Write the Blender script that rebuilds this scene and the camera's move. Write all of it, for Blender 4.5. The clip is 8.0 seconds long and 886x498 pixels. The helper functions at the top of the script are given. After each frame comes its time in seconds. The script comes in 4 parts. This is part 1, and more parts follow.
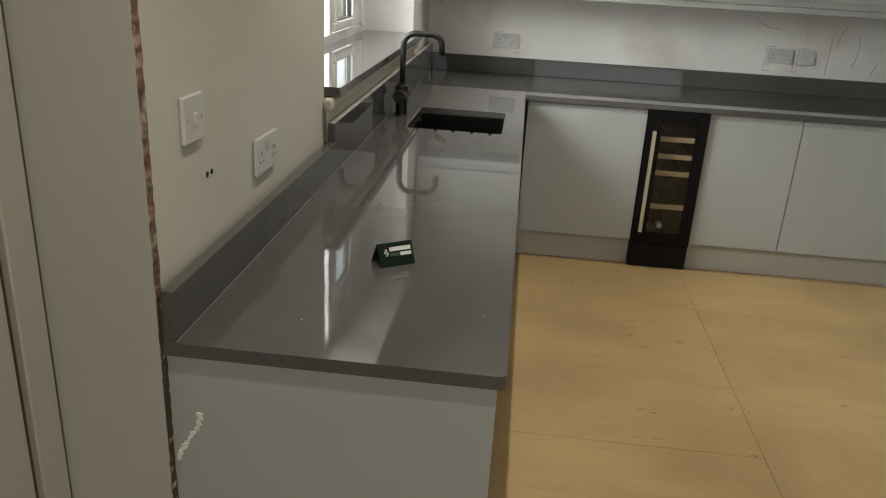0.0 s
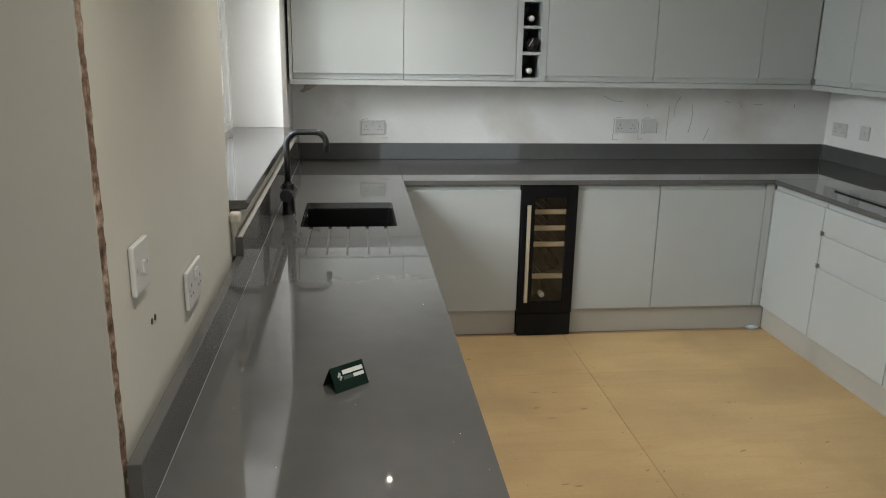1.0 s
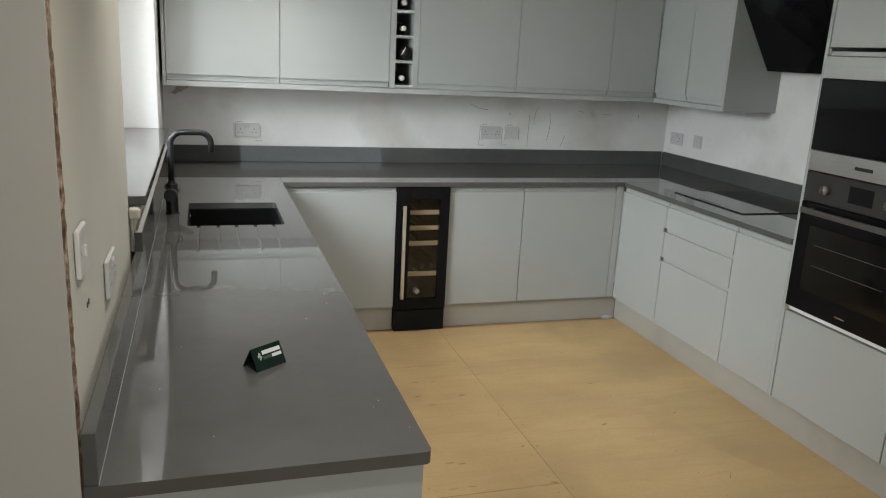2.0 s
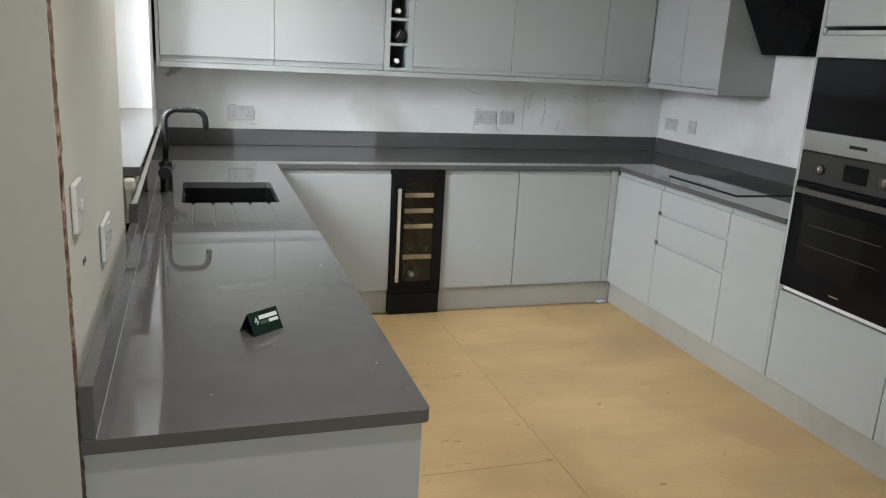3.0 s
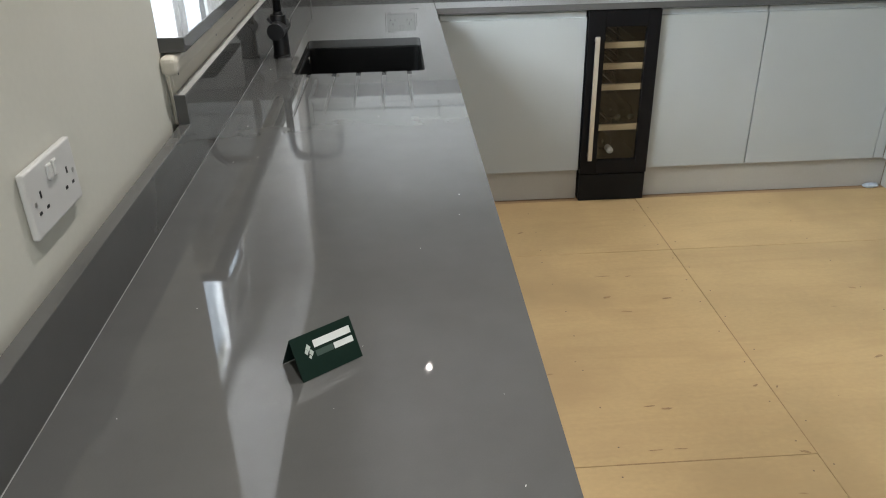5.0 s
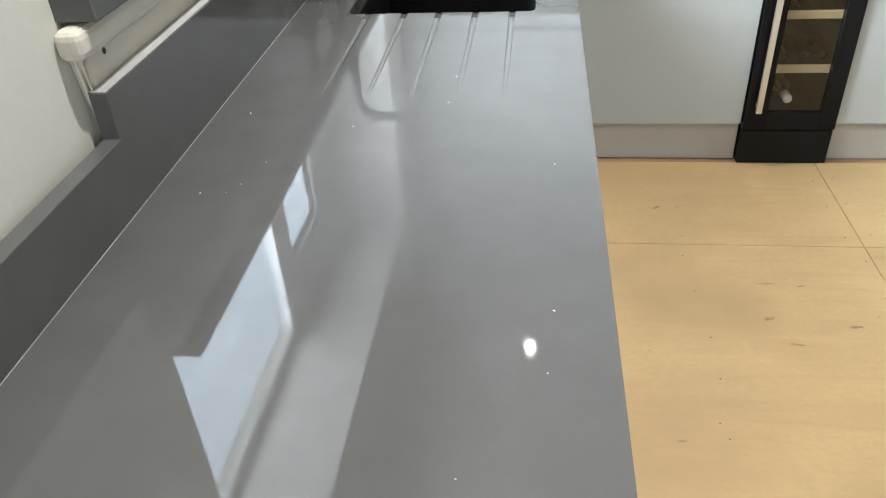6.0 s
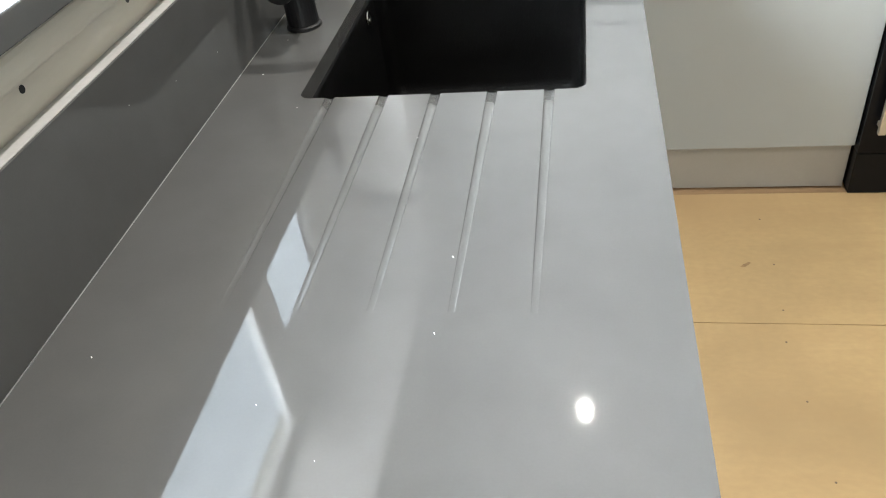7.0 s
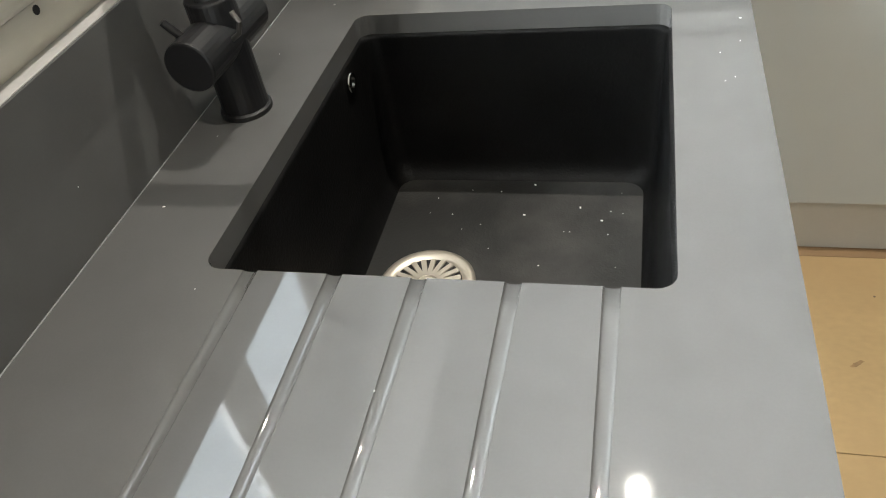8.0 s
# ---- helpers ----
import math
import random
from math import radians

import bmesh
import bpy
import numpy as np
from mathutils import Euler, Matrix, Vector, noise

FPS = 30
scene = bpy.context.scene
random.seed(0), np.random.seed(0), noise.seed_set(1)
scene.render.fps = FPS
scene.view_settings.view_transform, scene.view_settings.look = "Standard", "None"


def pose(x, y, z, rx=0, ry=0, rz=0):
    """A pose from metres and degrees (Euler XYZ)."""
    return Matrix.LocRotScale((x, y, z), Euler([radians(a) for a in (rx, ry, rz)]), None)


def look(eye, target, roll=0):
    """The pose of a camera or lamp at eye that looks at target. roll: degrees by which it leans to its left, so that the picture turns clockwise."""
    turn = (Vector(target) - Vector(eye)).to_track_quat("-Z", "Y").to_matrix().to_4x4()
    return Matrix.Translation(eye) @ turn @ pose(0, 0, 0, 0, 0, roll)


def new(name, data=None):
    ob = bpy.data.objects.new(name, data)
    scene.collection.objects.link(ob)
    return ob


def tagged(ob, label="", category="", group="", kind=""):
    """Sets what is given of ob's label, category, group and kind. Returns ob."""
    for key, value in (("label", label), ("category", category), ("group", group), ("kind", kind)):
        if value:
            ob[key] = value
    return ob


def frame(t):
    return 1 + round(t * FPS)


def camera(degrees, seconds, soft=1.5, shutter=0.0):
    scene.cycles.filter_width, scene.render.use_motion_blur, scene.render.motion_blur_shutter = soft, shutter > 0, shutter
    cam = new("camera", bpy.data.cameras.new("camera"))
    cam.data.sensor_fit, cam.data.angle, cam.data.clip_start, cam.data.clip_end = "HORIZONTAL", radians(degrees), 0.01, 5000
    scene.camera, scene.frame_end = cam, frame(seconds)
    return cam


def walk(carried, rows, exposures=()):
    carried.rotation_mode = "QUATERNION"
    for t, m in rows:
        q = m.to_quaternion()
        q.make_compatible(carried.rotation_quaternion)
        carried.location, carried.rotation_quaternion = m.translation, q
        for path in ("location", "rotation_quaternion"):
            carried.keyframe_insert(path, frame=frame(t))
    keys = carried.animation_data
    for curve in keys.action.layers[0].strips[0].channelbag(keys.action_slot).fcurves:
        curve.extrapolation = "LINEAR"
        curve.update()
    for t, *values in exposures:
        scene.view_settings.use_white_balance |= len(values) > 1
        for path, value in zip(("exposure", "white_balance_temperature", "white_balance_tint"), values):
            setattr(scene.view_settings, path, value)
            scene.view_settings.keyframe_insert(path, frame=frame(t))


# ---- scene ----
cam = camera(59.9, 8.0, soft=1.1)
PATH = [
    (0, (0.598, -1.139, 1.554), (0.428, 0.723, 0.845), 3.3),
    (0.5, (0.468, -1.129, 1.6), (0.544, 0.769, 0.973), 2.5),
    (1, (0.369, -1.087, 1.631), (0.589, 0.83, 1.104), 1.0),
    (1.5, (0.252, -1.158, 1.643), (0.726, 0.717, 1.135), 2.4),
    (1.7, (0.237, -1.219, 1.638), (0.771, 0.643, 1.14), 2.7),
    (2.8, (0.188, -1.26, 1.578), (0.804, 0.576, 1.077), 3.2),
    (3, (0.209, -1.256, 1.558), (0.81, 0.583, 1.051), 3.2),
    (3.5, (0.306, -1.133, 1.513), (0.761, 0.723, 0.923), 1.4),
    (4, (0.409, -0.945, 1.534), (0.739, 0.914, 0.874), 0.6),
    (4.5, (0.436, -0.706, 1.511), (0.595, 1.135, 0.744), -1.1),
    (5, (0.453, -0.341, 1.463), (0.544, 1.438, 0.553), -1.3),
    (5.2, (0.469, -0.207, 1.444), (0.494, 1.551, 0.49), -2.1),
    (6.3, (0.538, 0.574, 1.386), (0.25, 2.162, 0.205), -4.7),
    (6.5, (0.526, 0.696, 1.377), (0.213, 2.27, 0.184), -5.8),
    (7, (0.523, 1.023, 1.372), (0.165, 2.548, 0.127), -8.4),
    (7.5, (0.525, 1.296, 1.33), (0.046, 2.76, 0.054), -10.3),
    (8, (0.496, 1.513, 1.313), (0.013, 2.94, -0.004), -10.5),
]
EXPOSURES = [(0.0, -0.33, 7350, 10), (0.5, -0.13, 6800, 10), (1.5, -0.08, 6800, 10), (3.0, 0.23, 6480, 10), (4.0, 0.30, 6550, 10), (5.2, 0.33, 6350, 10), (6.3, 1.10, 6250, 9), (6.8, 1.04, 6420, 9), (7.5, 0.81, 6650, 9), (8.0, 0.83, 6800, 9)]
walk(cam, [(t, look(eye, target, roll)) for t, eye, target, roll in PATH], EXPOSURES)

# ---- world, sun, daylight at the window, added fill lamps ----
world = bpy.data.worlds.new("sky")
scene.world = world
world.use_nodes = True
wn = world.node_tree
sky = wn.nodes.new("ShaderNodeTexSky")
sky.sky_type = 'NISHITA'
sky.sun_disc = False
sky.sun_elevation = radians(38)
sky.sun_rotation = radians(140)
wn.links.new(sky.outputs[0], wn.nodes["Background"].inputs[0])
wn.nodes["Background"].inputs[1].default_value = 0.10


def lamp(name, kind, m, energy, color, **kw):
    data = bpy.data.lights.new(name, kind)
    data.energy, data.color = energy, color
    for key, value in kw.items():
        if key == "size":
            data.size = value
        if key == "size_y":
            data.size_y = value
        if key == "angle":
            data.angle = value
    if kind == 'AREA':
        data.shape = 'RECTANGLE'
    ob = new(name, data)
    ob.matrix_world = m
    return ob


lamp("sun", 'SUN', look((4, -5, 6), (0, 0, 0)), 1.0, (1.0, 0.95, 0.88), angle=radians(12))
# sky light at the kitchen window
lamp("window_daylight", 'AREA', look((-1.38, 1.45, 2.30), (0.60, 2.80, 1.0)), 100, (0.86, 0.94, 1.0), size=0.95, size_y=1.3)
# added fill, aimed up through the window to brighten the ceiling
lamp("ceiling_fill_bounce", 'AREA', look((-1.0, 2.05, 0.72), (0.75, 2.25, 2.55)), 48, (0.97, 0.98, 1.0), size=1.5, size_y=0.9)
# added fill from behind, at an unseen opening
lamp("rear_fill_daylight", 'AREA', look((1.9, -4.05, 1.15), (1.9, 0, 1.05)), 24, (0.84, 0.92, 1.0), size=2.3, size_y=2.0)

# ceiling spots: the first is known, the other five are unseen, added for light
KNOWN_AND_FILL_SPOTS = ((0.53, 2.745), (0.53, 1.20), (2.0, 2.30), (2.0, 0.90), (2.0, -0.35), (0.53, -0.345))
for x, y in KNOWN_AND_FILL_SPOTS:
    spot = lamp("known_and_fill_beam", 'SPOT', look((x, y, 2.545), (x, y, 0)), 58 if x < 1 else 13, (1.0, 0.965, 0.91))
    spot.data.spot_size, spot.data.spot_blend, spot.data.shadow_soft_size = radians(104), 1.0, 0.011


# ---- materials ----
def mat(name, color, rough=0.5, metal=0.0, var=0.06, scale=3.0, fine=60.0, bump=0.02, stretch=(1, 1, 1), spec=0.5, dirt=None, dirt_at=0.62):
    """A painted or solid surface: two scales of colour variation, uneven gloss and fine relief."""
    m = bpy.data.materials.new(name)
    m.use_nodes = True
    n, l = m.node_tree.nodes, m.node_tree.links
    b = n["Principled BSDF"]
    b.inputs["Metallic"].default_value = metal
    b.inputs["Specular IOR Level"].default_value = spec
    tc = n.new("ShaderNodeTexCoord")
    mp = n.new("ShaderNodeMapping")
    mp.inputs["Scale"].default_value = stretch
    l.new(tc.outputs["Object"], mp.inputs[0])
    big, small = n.new("ShaderNodeTexNoise"), n.new("ShaderNodeTexNoise")
    big.inputs["Scale"].default_value, small.inputs["Scale"].default_value = scale, fine
    big.inputs["Detail"].default_value, small.inputs["Detail"].default_value = 6, 4
    l.new(mp.outputs[0], big.inputs[0])
    l.new(mp.outputs[0], small.inputs[0])
    add = n.new("ShaderNodeMath")
    add.operation = 'MULTIPLY_ADD'
    add.inputs[1].default_value = 0.35
    l.new(small.outputs[0], add.inputs[0])
    l.new(big.outputs[0], add.inputs[2])
    ramp = n.new("ShaderNodeValToRGB")
    ramp.color_ramp.elements[0].position, ramp.color_ramp.elements[1].position = 0.42, 0.92
    ramp.color_ramp.elements[0].color = (*[c * (1 - var) for c in color], 1)
    ramp.color_ramp.elements[1].color = (*[min(1, c * (1 + var)) for c in color], 1)
    l.new(add.outputs[0], ramp.inputs[0])
    out = ramp.outputs[0]
    if dirt:
        blotch = n.new("ShaderNodeTexNoise")
        blotch.inputs["Scale"].default_value, blotch.inputs["Detail"].default_value = scale * 0.7, 8
        l.new(tc.outputs["Object"], blotch.inputs[0])
        r2 = n.new("ShaderNodeValToRGB")
        r2.color_ramp.elements[0].position, r2.color_ramp.elements[1].position = dirt_at - 0.1, dirt_at + 0.1
        l.new(blotch.outputs[0], r2.inputs[0])
        mix = n.new("ShaderNodeMix")
        mix.data_type = 'RGBA'
        l.new(r2.outputs[0], mix.inputs["Factor"])
        l.new(out, mix.inputs["A"])
        mix.inputs["B"].default_value = (*dirt, 1)
        out = mix.outputs["Result"]
    l.new(out, b.inputs["Base Color"])
    rr = n.new("ShaderNodeMapRange")
    rr.inputs["To Min"].default_value, rr.inputs["To Max"].default_value = rough * 0.85, min(1, rough * 1.2)
    l.new(add.outputs[0], rr.inputs["Value"])
    l.new(rr.outputs[0], b.inputs["Roughness"])
    if bump:
        bp = n.new("ShaderNodeBump")
        bp.inputs["Strength"].default_value, bp.inputs["Distance"].default_value = bump * 5, 0.002
        l.new(small.outputs[0], bp.inputs["Height"])
        l.new(bp.outputs[0], b.inputs["Normal"])
    return m


def quartz(name):
    """Polished dark grey quartz with fine grain and scattered bright flecks."""
    m = mat(name, (0.092, 0.092, 0.090), rough=0.027, var=0.06, scale=14, fine=420, bump=0, spec=0.56)
    n, l = m.node_tree.nodes, m.node_tree.links
    b = n["Principled BSDF"]
    l.remove(b.inputs["Roughness"].links[0])
    b.inputs["Roughness"].default_value = 0.034
    tc = n.new("ShaderNodeTexCoord")
    v = n.new("ShaderNodeTexVoronoi")
    v.inputs["Scale"].default_value = 34
    l.new(tc.outputs["Object"], v.inputs["Vector"])
    near = n.new("ShaderNodeMath")
    near.operation = 'LESS_THAN'
    near.inputs[1].default_value = 0.022
    l.new(v.outputs["Distance"], near.inputs[0])
    pick = n.new("ShaderNodeSeparateColor")
    l.new(v.outputs["Color"], pick.inputs[0])
    rare = n.new("ShaderNodeMath")
    rare.operation = 'GREATER_THAN'
    rare.inputs[1].default_value = 0.95
    l.new(pick.outputs[0], rare.inputs[0])
    both = n.new("ShaderNodeMath")
    both.operation = 'MULTIPLY'
    l.new(near.outputs[0], both.inputs[0])
    l.new(rare.outputs[0], both.inputs[1])
    old = b.inputs["Base Color"].links[0].from_socket
    mix = n.new("ShaderNodeMix")
    mix.data_type = 'RGBA'
    mix.inputs["B"].default_value = (0.75, 0.75, 0.72, 1)
    l.new(both.outputs[0], mix.inputs["Factor"])
    l.new(old, mix.inputs["A"])
    l.new(mix.outputs["Result"], b.inputs["Base Color"])
    return m


def plywood(name):
    """Bare softwood plywood: long soft grain, blotches, boat-shaped patches and small knots; tone shifts from sheet to sheet."""
    m = mat(name, (0.49, 0.345, 0.168), rough=0.55, var=0.15, scale=2.1, fine=60, bump=0.008, stretch=(0.8, 1.35, 1), dirt=(0.38, 0.265, 0.13), dirt_at=0.63)
    n, l = m.node_tree.nodes, m.node_tree.links
    b = n["Principled BSDF"]
    out = b.inputs["Base Color"].links[0].from_socket
    tc = n.new("ShaderNodeTexCoord")

    def blend(scale, stretch, cut, width, color, chance):
        nonlocal out
        mp = n.new("ShaderNodeMapping")
        mp.inputs["Scale"].default_value = stretch
        l.new(tc.outputs["Object"], mp.inputs[0])
        warp = n.new("ShaderNodeTexNoise")
        warp.inputs["Scale"].default_value = 9
        l.new(mp.outputs[0], warp.inputs[0])
        shift = n.new("ShaderNodeVectorMath")
        shift.operation = 'MULTIPLY_ADD'
        shift.inputs[1].default_value = (0.05, 0.05, 0)
        l.new(warp.outputs["Color"], shift.inputs[0])
        l.new(mp.outputs[0], shift.inputs[2])
        v = n.new("ShaderNodeTexVoronoi")
        v.inputs["Scale"].default_value = scale
        l.new(shift.outputs[0], v.inputs["Vector"])
        r = n.new("ShaderNodeValToRGB")
        r.color_ramp.elements[0].position, r.color_ramp.elements[1].position = cut, cut + width
        r.color_ramp.elements[0].color, r.color_ramp.elements[1].color = (1, 1, 1, 1), (0, 0, 0, 1)
        l.new(v.outputs["Distance"], r.inputs[0])
        sep = n.new("ShaderNodeSeparateColor")
        l.new(v.outputs["Color"], sep.inputs[0])
        g = n.new("ShaderNodeMath")
        g.operation = 'GREATER_THAN'
        g.inputs[1].default_value = 1 - chance
        l.new(sep.outputs[0], g.inputs[0])
        k = n.new("ShaderNodeMath")
        k.operation = 'MULTIPLY'
        l.new(r.outputs[0], k.inputs[0])
        l.new(g.outputs[0], k.inputs[1])
        mix = n.new("ShaderNodeMix")
        mix.data_type = 'RGBA'
        mix.inputs["B"].default_value = (*color, 1)
        l.new(k.outputs[0], mix.inputs["Factor"])
        l.new(out, mix.inputs["A"])
        out = mix.outputs["Result"]

    mp = n.new("ShaderNodeMapping")
    mp.inputs["Scale"].default_value = (0.7, 6.0, 1)
    l.new(tc.outputs["Object"], mp.inputs[0])
    grain = n.new("ShaderNodeTexNoise")
    grain.inputs["Scale"].default_value, grain.inputs["Detail"].default_value, grain.inputs["Distortion"].default_value = 2.6, 7, 1.2
    l.new(mp.outputs[0], grain.inputs[0])
    r = n.new("ShaderNodeMapRange")
    r.inputs["From Min"].default_value, r.inputs["From Max"].default_value, r.inputs["To Max"].default_value = 0.48, 0.72, 0.36
    l.new(grain.outputs[0], r.inputs["Value"])
    mix = n.new("ShaderNodeMix")
    mix.data_type = 'RGBA'
    mix.inputs["B"].default_value = (0.41, 0.275, 0.13, 1)
    l.new(r.outputs[0], mix.inputs["Factor"])
    l.new(out, mix.inputs["A"])
    out = mix.outputs["Result"]
    blend(1.3, (0.8, 1.5, 1), 0.0, 0.6, (0.40, 0.265, 0.13), 0.5)
    blend(5.5, (1.0, 3.0, 1), 0.03, 0.05, (0.29, 0.18, 0.085), 0.05)
    blend(16, (1, 1.6, 1), 0.03, 0.03, (0.16, 0.09, 0.05), 0.03)
    info = n.new("ShaderNodeObjectInfo")
    tone = n.new("ShaderNodeMapRange")
    tone.inputs["To Min"].default_value, tone.inputs["To Max"].default_value = 0.93, 1.06
    l.new(info.outputs["Random"], tone.inputs["Value"])
    hsv = n.new("ShaderNodeHueSaturation")
    l.new(tone.outputs[0], hsv.inputs["Value"])
    l.new(out, hsv.inputs["Color"])
    l.new(hsv.outputs[0], b.inputs["Base Color"])
    return m


def glass(name, tint=(1, 1, 1), rough=0.0):
    m = bpy.data.materials.new(name)
    m.use_nodes = True
    b = m.node_tree.nodes["Principled BSDF"]
    b.inputs["Base Color"].default_value = (*tint, 1)
    b.inputs["Roughness"].default_value = rough
    b.inputs["Transmission Weight"].default_value = 1
    b.inputs["IOR"].default_value = 1.45
    return m


def glow(name, color, strength):
    m = bpy.data.materials.new(name)
    m.use_nodes = True
    b = m.node_tree.nodes["Principled BSDF"]
    b.inputs["Emission Color"].default_value = (*color, 1)
    b.inputs["Emission Strength"].default_value = strength
    return m


CABINET = mat("cabinet_grey", (0.405, 0.426, 0.418), 0.38, var=0.025, scale=2.0, fine=240, bump=0.006)
CARCASS = mat("carcass_grey", (0.46, 0.47, 0.455), 0.45, var=0.03, fine=120, bump=0.006)
QUARTZ = quartz("dark_quartz")
CUT = mat("sawn_quartz_edge", (0.42, 0.415, 0.40), 0.6, var=0.18, scale=9, fine=160, bump=0.02)
SEAL = mat("grey_sealant", (0.30, 0.30, 0.295), 0.4, var=0.15, scale=20, fine=120, bump=0.01)
CREAM = mat("cream_wall_paint", (0.595, 0.585, 0.52), 0.75, var=0.05, scale=1.8, fine=90, bump=0.03)
PLASTER = mat("patchy_white_plaster", (0.84, 0.83, 0.81), 0.8, var=0.07, scale=2.2, fine=70, bump=0.05, dirt=(0.62, 0.58, 0.53), dirt_at=0.60)
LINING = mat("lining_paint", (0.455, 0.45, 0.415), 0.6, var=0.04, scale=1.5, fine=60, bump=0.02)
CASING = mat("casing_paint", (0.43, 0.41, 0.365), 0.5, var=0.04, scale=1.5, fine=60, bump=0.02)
WHITE = mat("white_gloss_paint", (0.85, 0.845, 0.83), 0.4, var=0.03, fine=50, bump=0.01)
CEILING = mat("ceiling_white", (0.80, 0.79, 0.77), 0.85, var=0.03, scale=1.2, fine=80, bump=0.02)
RUBBLE = mat("broken_plaster", (0.17, 0.105, 0.072), 0.95, var=0.7, scale=60, fine=260, bump=0.2, dirt=(0.48, 0.37, 0.29), dirt_at=0.56)
TIMBER = mat("old_cream_timber", (0.63, 0.585, 0.50), 0.6, var=0.07, scale=6, fine=40, bump=0.03, stretch=(4, 0.6, 4), dirt=(0.36, 0.28, 0.2), dirt_at=0.78)
UPVC = mat("window_plastic", (0.86, 0.87, 0.87), 0.25, var=0.015, bump=0.004)
SOCKET = mat("socket_plastic", (0.61, 0.605, 0.59), 0.3, var=0.03, bump=0.005)
BLACK = mat("matt_black_metal", (0.007, 0.007, 0.008), 0.36, var=0.2, bump=0.01, spec=0.5)
GLOSSBLACK = mat("black_glass", (0.008, 0.008, 0.009), 0.07, var=0.1, bump=0, spec=0.12)
HOBGLASS = mat("hob_glass", (0.014, 0.014, 0.016), 0.04, var=0.1, bump=0, spec=0.35)
APPLIANCE = mat("black_appliance", (0.008, 0.008, 0.008), 0.4, var=0.15, bump=0.01, spec=0.15)
COMPOSITE = mat("black_composite", (0.005, 0.005, 0.005), 0.38, var=0.3, scale=8, fine=300, bump=0.05, spec=0.07)
DUSTY = mat("dusty_composite", (0.016, 0.016, 0.015), 0.5, var=0.3, scale=8, fine=300, bump=0.05, spec=0.3, dirt=(0.05, 0.048, 0.045), dirt_at=0.55)
STEEL = mat("brushed_steel", (0.55, 0.54, 0.52), 0.3, metal=1.0, var=0.06, scale=3, fine=200, bump=0.01, stretch=(1, 1, 30))
CHROME = mat("chrome", (0.72, 0.70, 0.66), 0.14, metal=1.0, var=0.05, bump=0.005)
DARKSTEEL = mat("dark_steel", (0.24, 0.23, 0.22), 0.3, metal=1.0, var=0.05, bump=0.005)
SATIN = mat("satin_handle", (0.62, 0.57, 0.48), 0.35, metal=0.7, var=0.05, bump=0.005)
BEECH = mat("beech_shelf", (0.62, 0.46, 0.27), 0.5, var=0.1, scale=4, fine=60, bump=0.02, stretch=(0.5, 4, 4))
# cabinet grey warmed and darkened for shade and light off the floor; scuffs on top
PLINTH = mat("plinth_grey_warm_bounce", (0.40, 0.385, 0.345), 0.45, var=0.05, scale=3, fine=120, bump=0.008, dirt=(0.33, 0.30, 0.25), dirt_at=0.66)
PLY = plywood("plywood")
# subfloor colour, also laid in as shade in door gaps and the wall edge
SUBFLOOR_SHADE = mat("dark_subfloor_and_gap_shade", (0.06, 0.04, 0.025), 0.9, var=0.3, bump=0.05)
GAPBROWN = mat("brown_gap_shade", (0.30, 0.19, 0.10), 0.7, var=0.2, scale=3, fine=40, bump=0.04, stretch=(0.5, 4, 4))
CARD = mat("dark_green_card", (0.007, 0.022, 0.016), 0.42, var=0.15, fine=90, bump=0.005, spec=0.18)
INK = mat("white_print", (0.80, 0.82, 0.80), 0.5, var=0.02, bump=0)
INKGREY = mat("grey_print", (0.05, 0.085, 0.07), 0.5, var=0.02, bump=0)
PENCIL = mat("pencil_smudge", (0.30, 0.295, 0.29), 0.8, var=0.4, fine=300, bump=0.02)
CHIP_AND_GLINT = mat("white_chips_and_glint", (0.85, 0.84, 0.81), 0.7, var=0.08, scale=30, fine=200, bump=0.01)
BOTTLE = mat("dark_bottle_glass", (0.015, 0.02, 0.014), 0.12, var=0.1, bump=0)
FOIL = mat("pale_foil", (0.72, 0.70, 0.66), 0.35, var=0.08, bump=0.01)
TAG = mat("pale_blue_plastic", (0.45, 0.52, 0.60), 0.3, var=0.2, scale=30, bump=0.05)
GRASS = mat("outdoor_ground", (0.16, 0.18, 0.11), 0.95, var=0.3, scale=0.8, fine=20, bump=0.1)
PANE = glass("window_glass")
SMOKED = glass("smoked_glass", (0.60, 0.60, 0.57))


# ---- builders ----
def mesh_of(name, bm):
    me = bpy.data.meshes.new(name)
    bm.normal_update()
    bm.to_mesh(me)
    bm.free()
    return me


def thing(name, at, label, category, group="", kind=""):
    ob = new(name)
    ob.empty_display_size = 0.05
    ob.location = at
    return tagged(ob, label, category, group, kind)


def part(name, bm, material, parent, label="", smooth=False):
    ob = new(name, mesh_of(name, bm))
    ob.data.materials.append(material)
    ob.parent = parent
    up, at = parent, Vector((0, 0, 0))
    while up:
        if up.type == 'EMPTY':
            at = at + up.location
        up = up.parent
    ob.matrix_parent_inverse = Matrix.Translation(-at)
    if parent.type != 'EMPTY':
        ob.matrix_parent_inverse = Matrix.Identity(4)
    if smooth:
        for p in ob.data.polygons:
            p.use_smooth = True
    if label:
        ob["label"] = label
    return ob


def solo(name, bm, material, label, category, kind="", group="", smooth=False):
    ob = new(name, mesh_of(name, bm))
    ob.data.materials.append(material)
    if smooth:
        for p in ob.data.polygons:
            p.use_smooth = True
    return tagged(ob, label, category, group, kind)


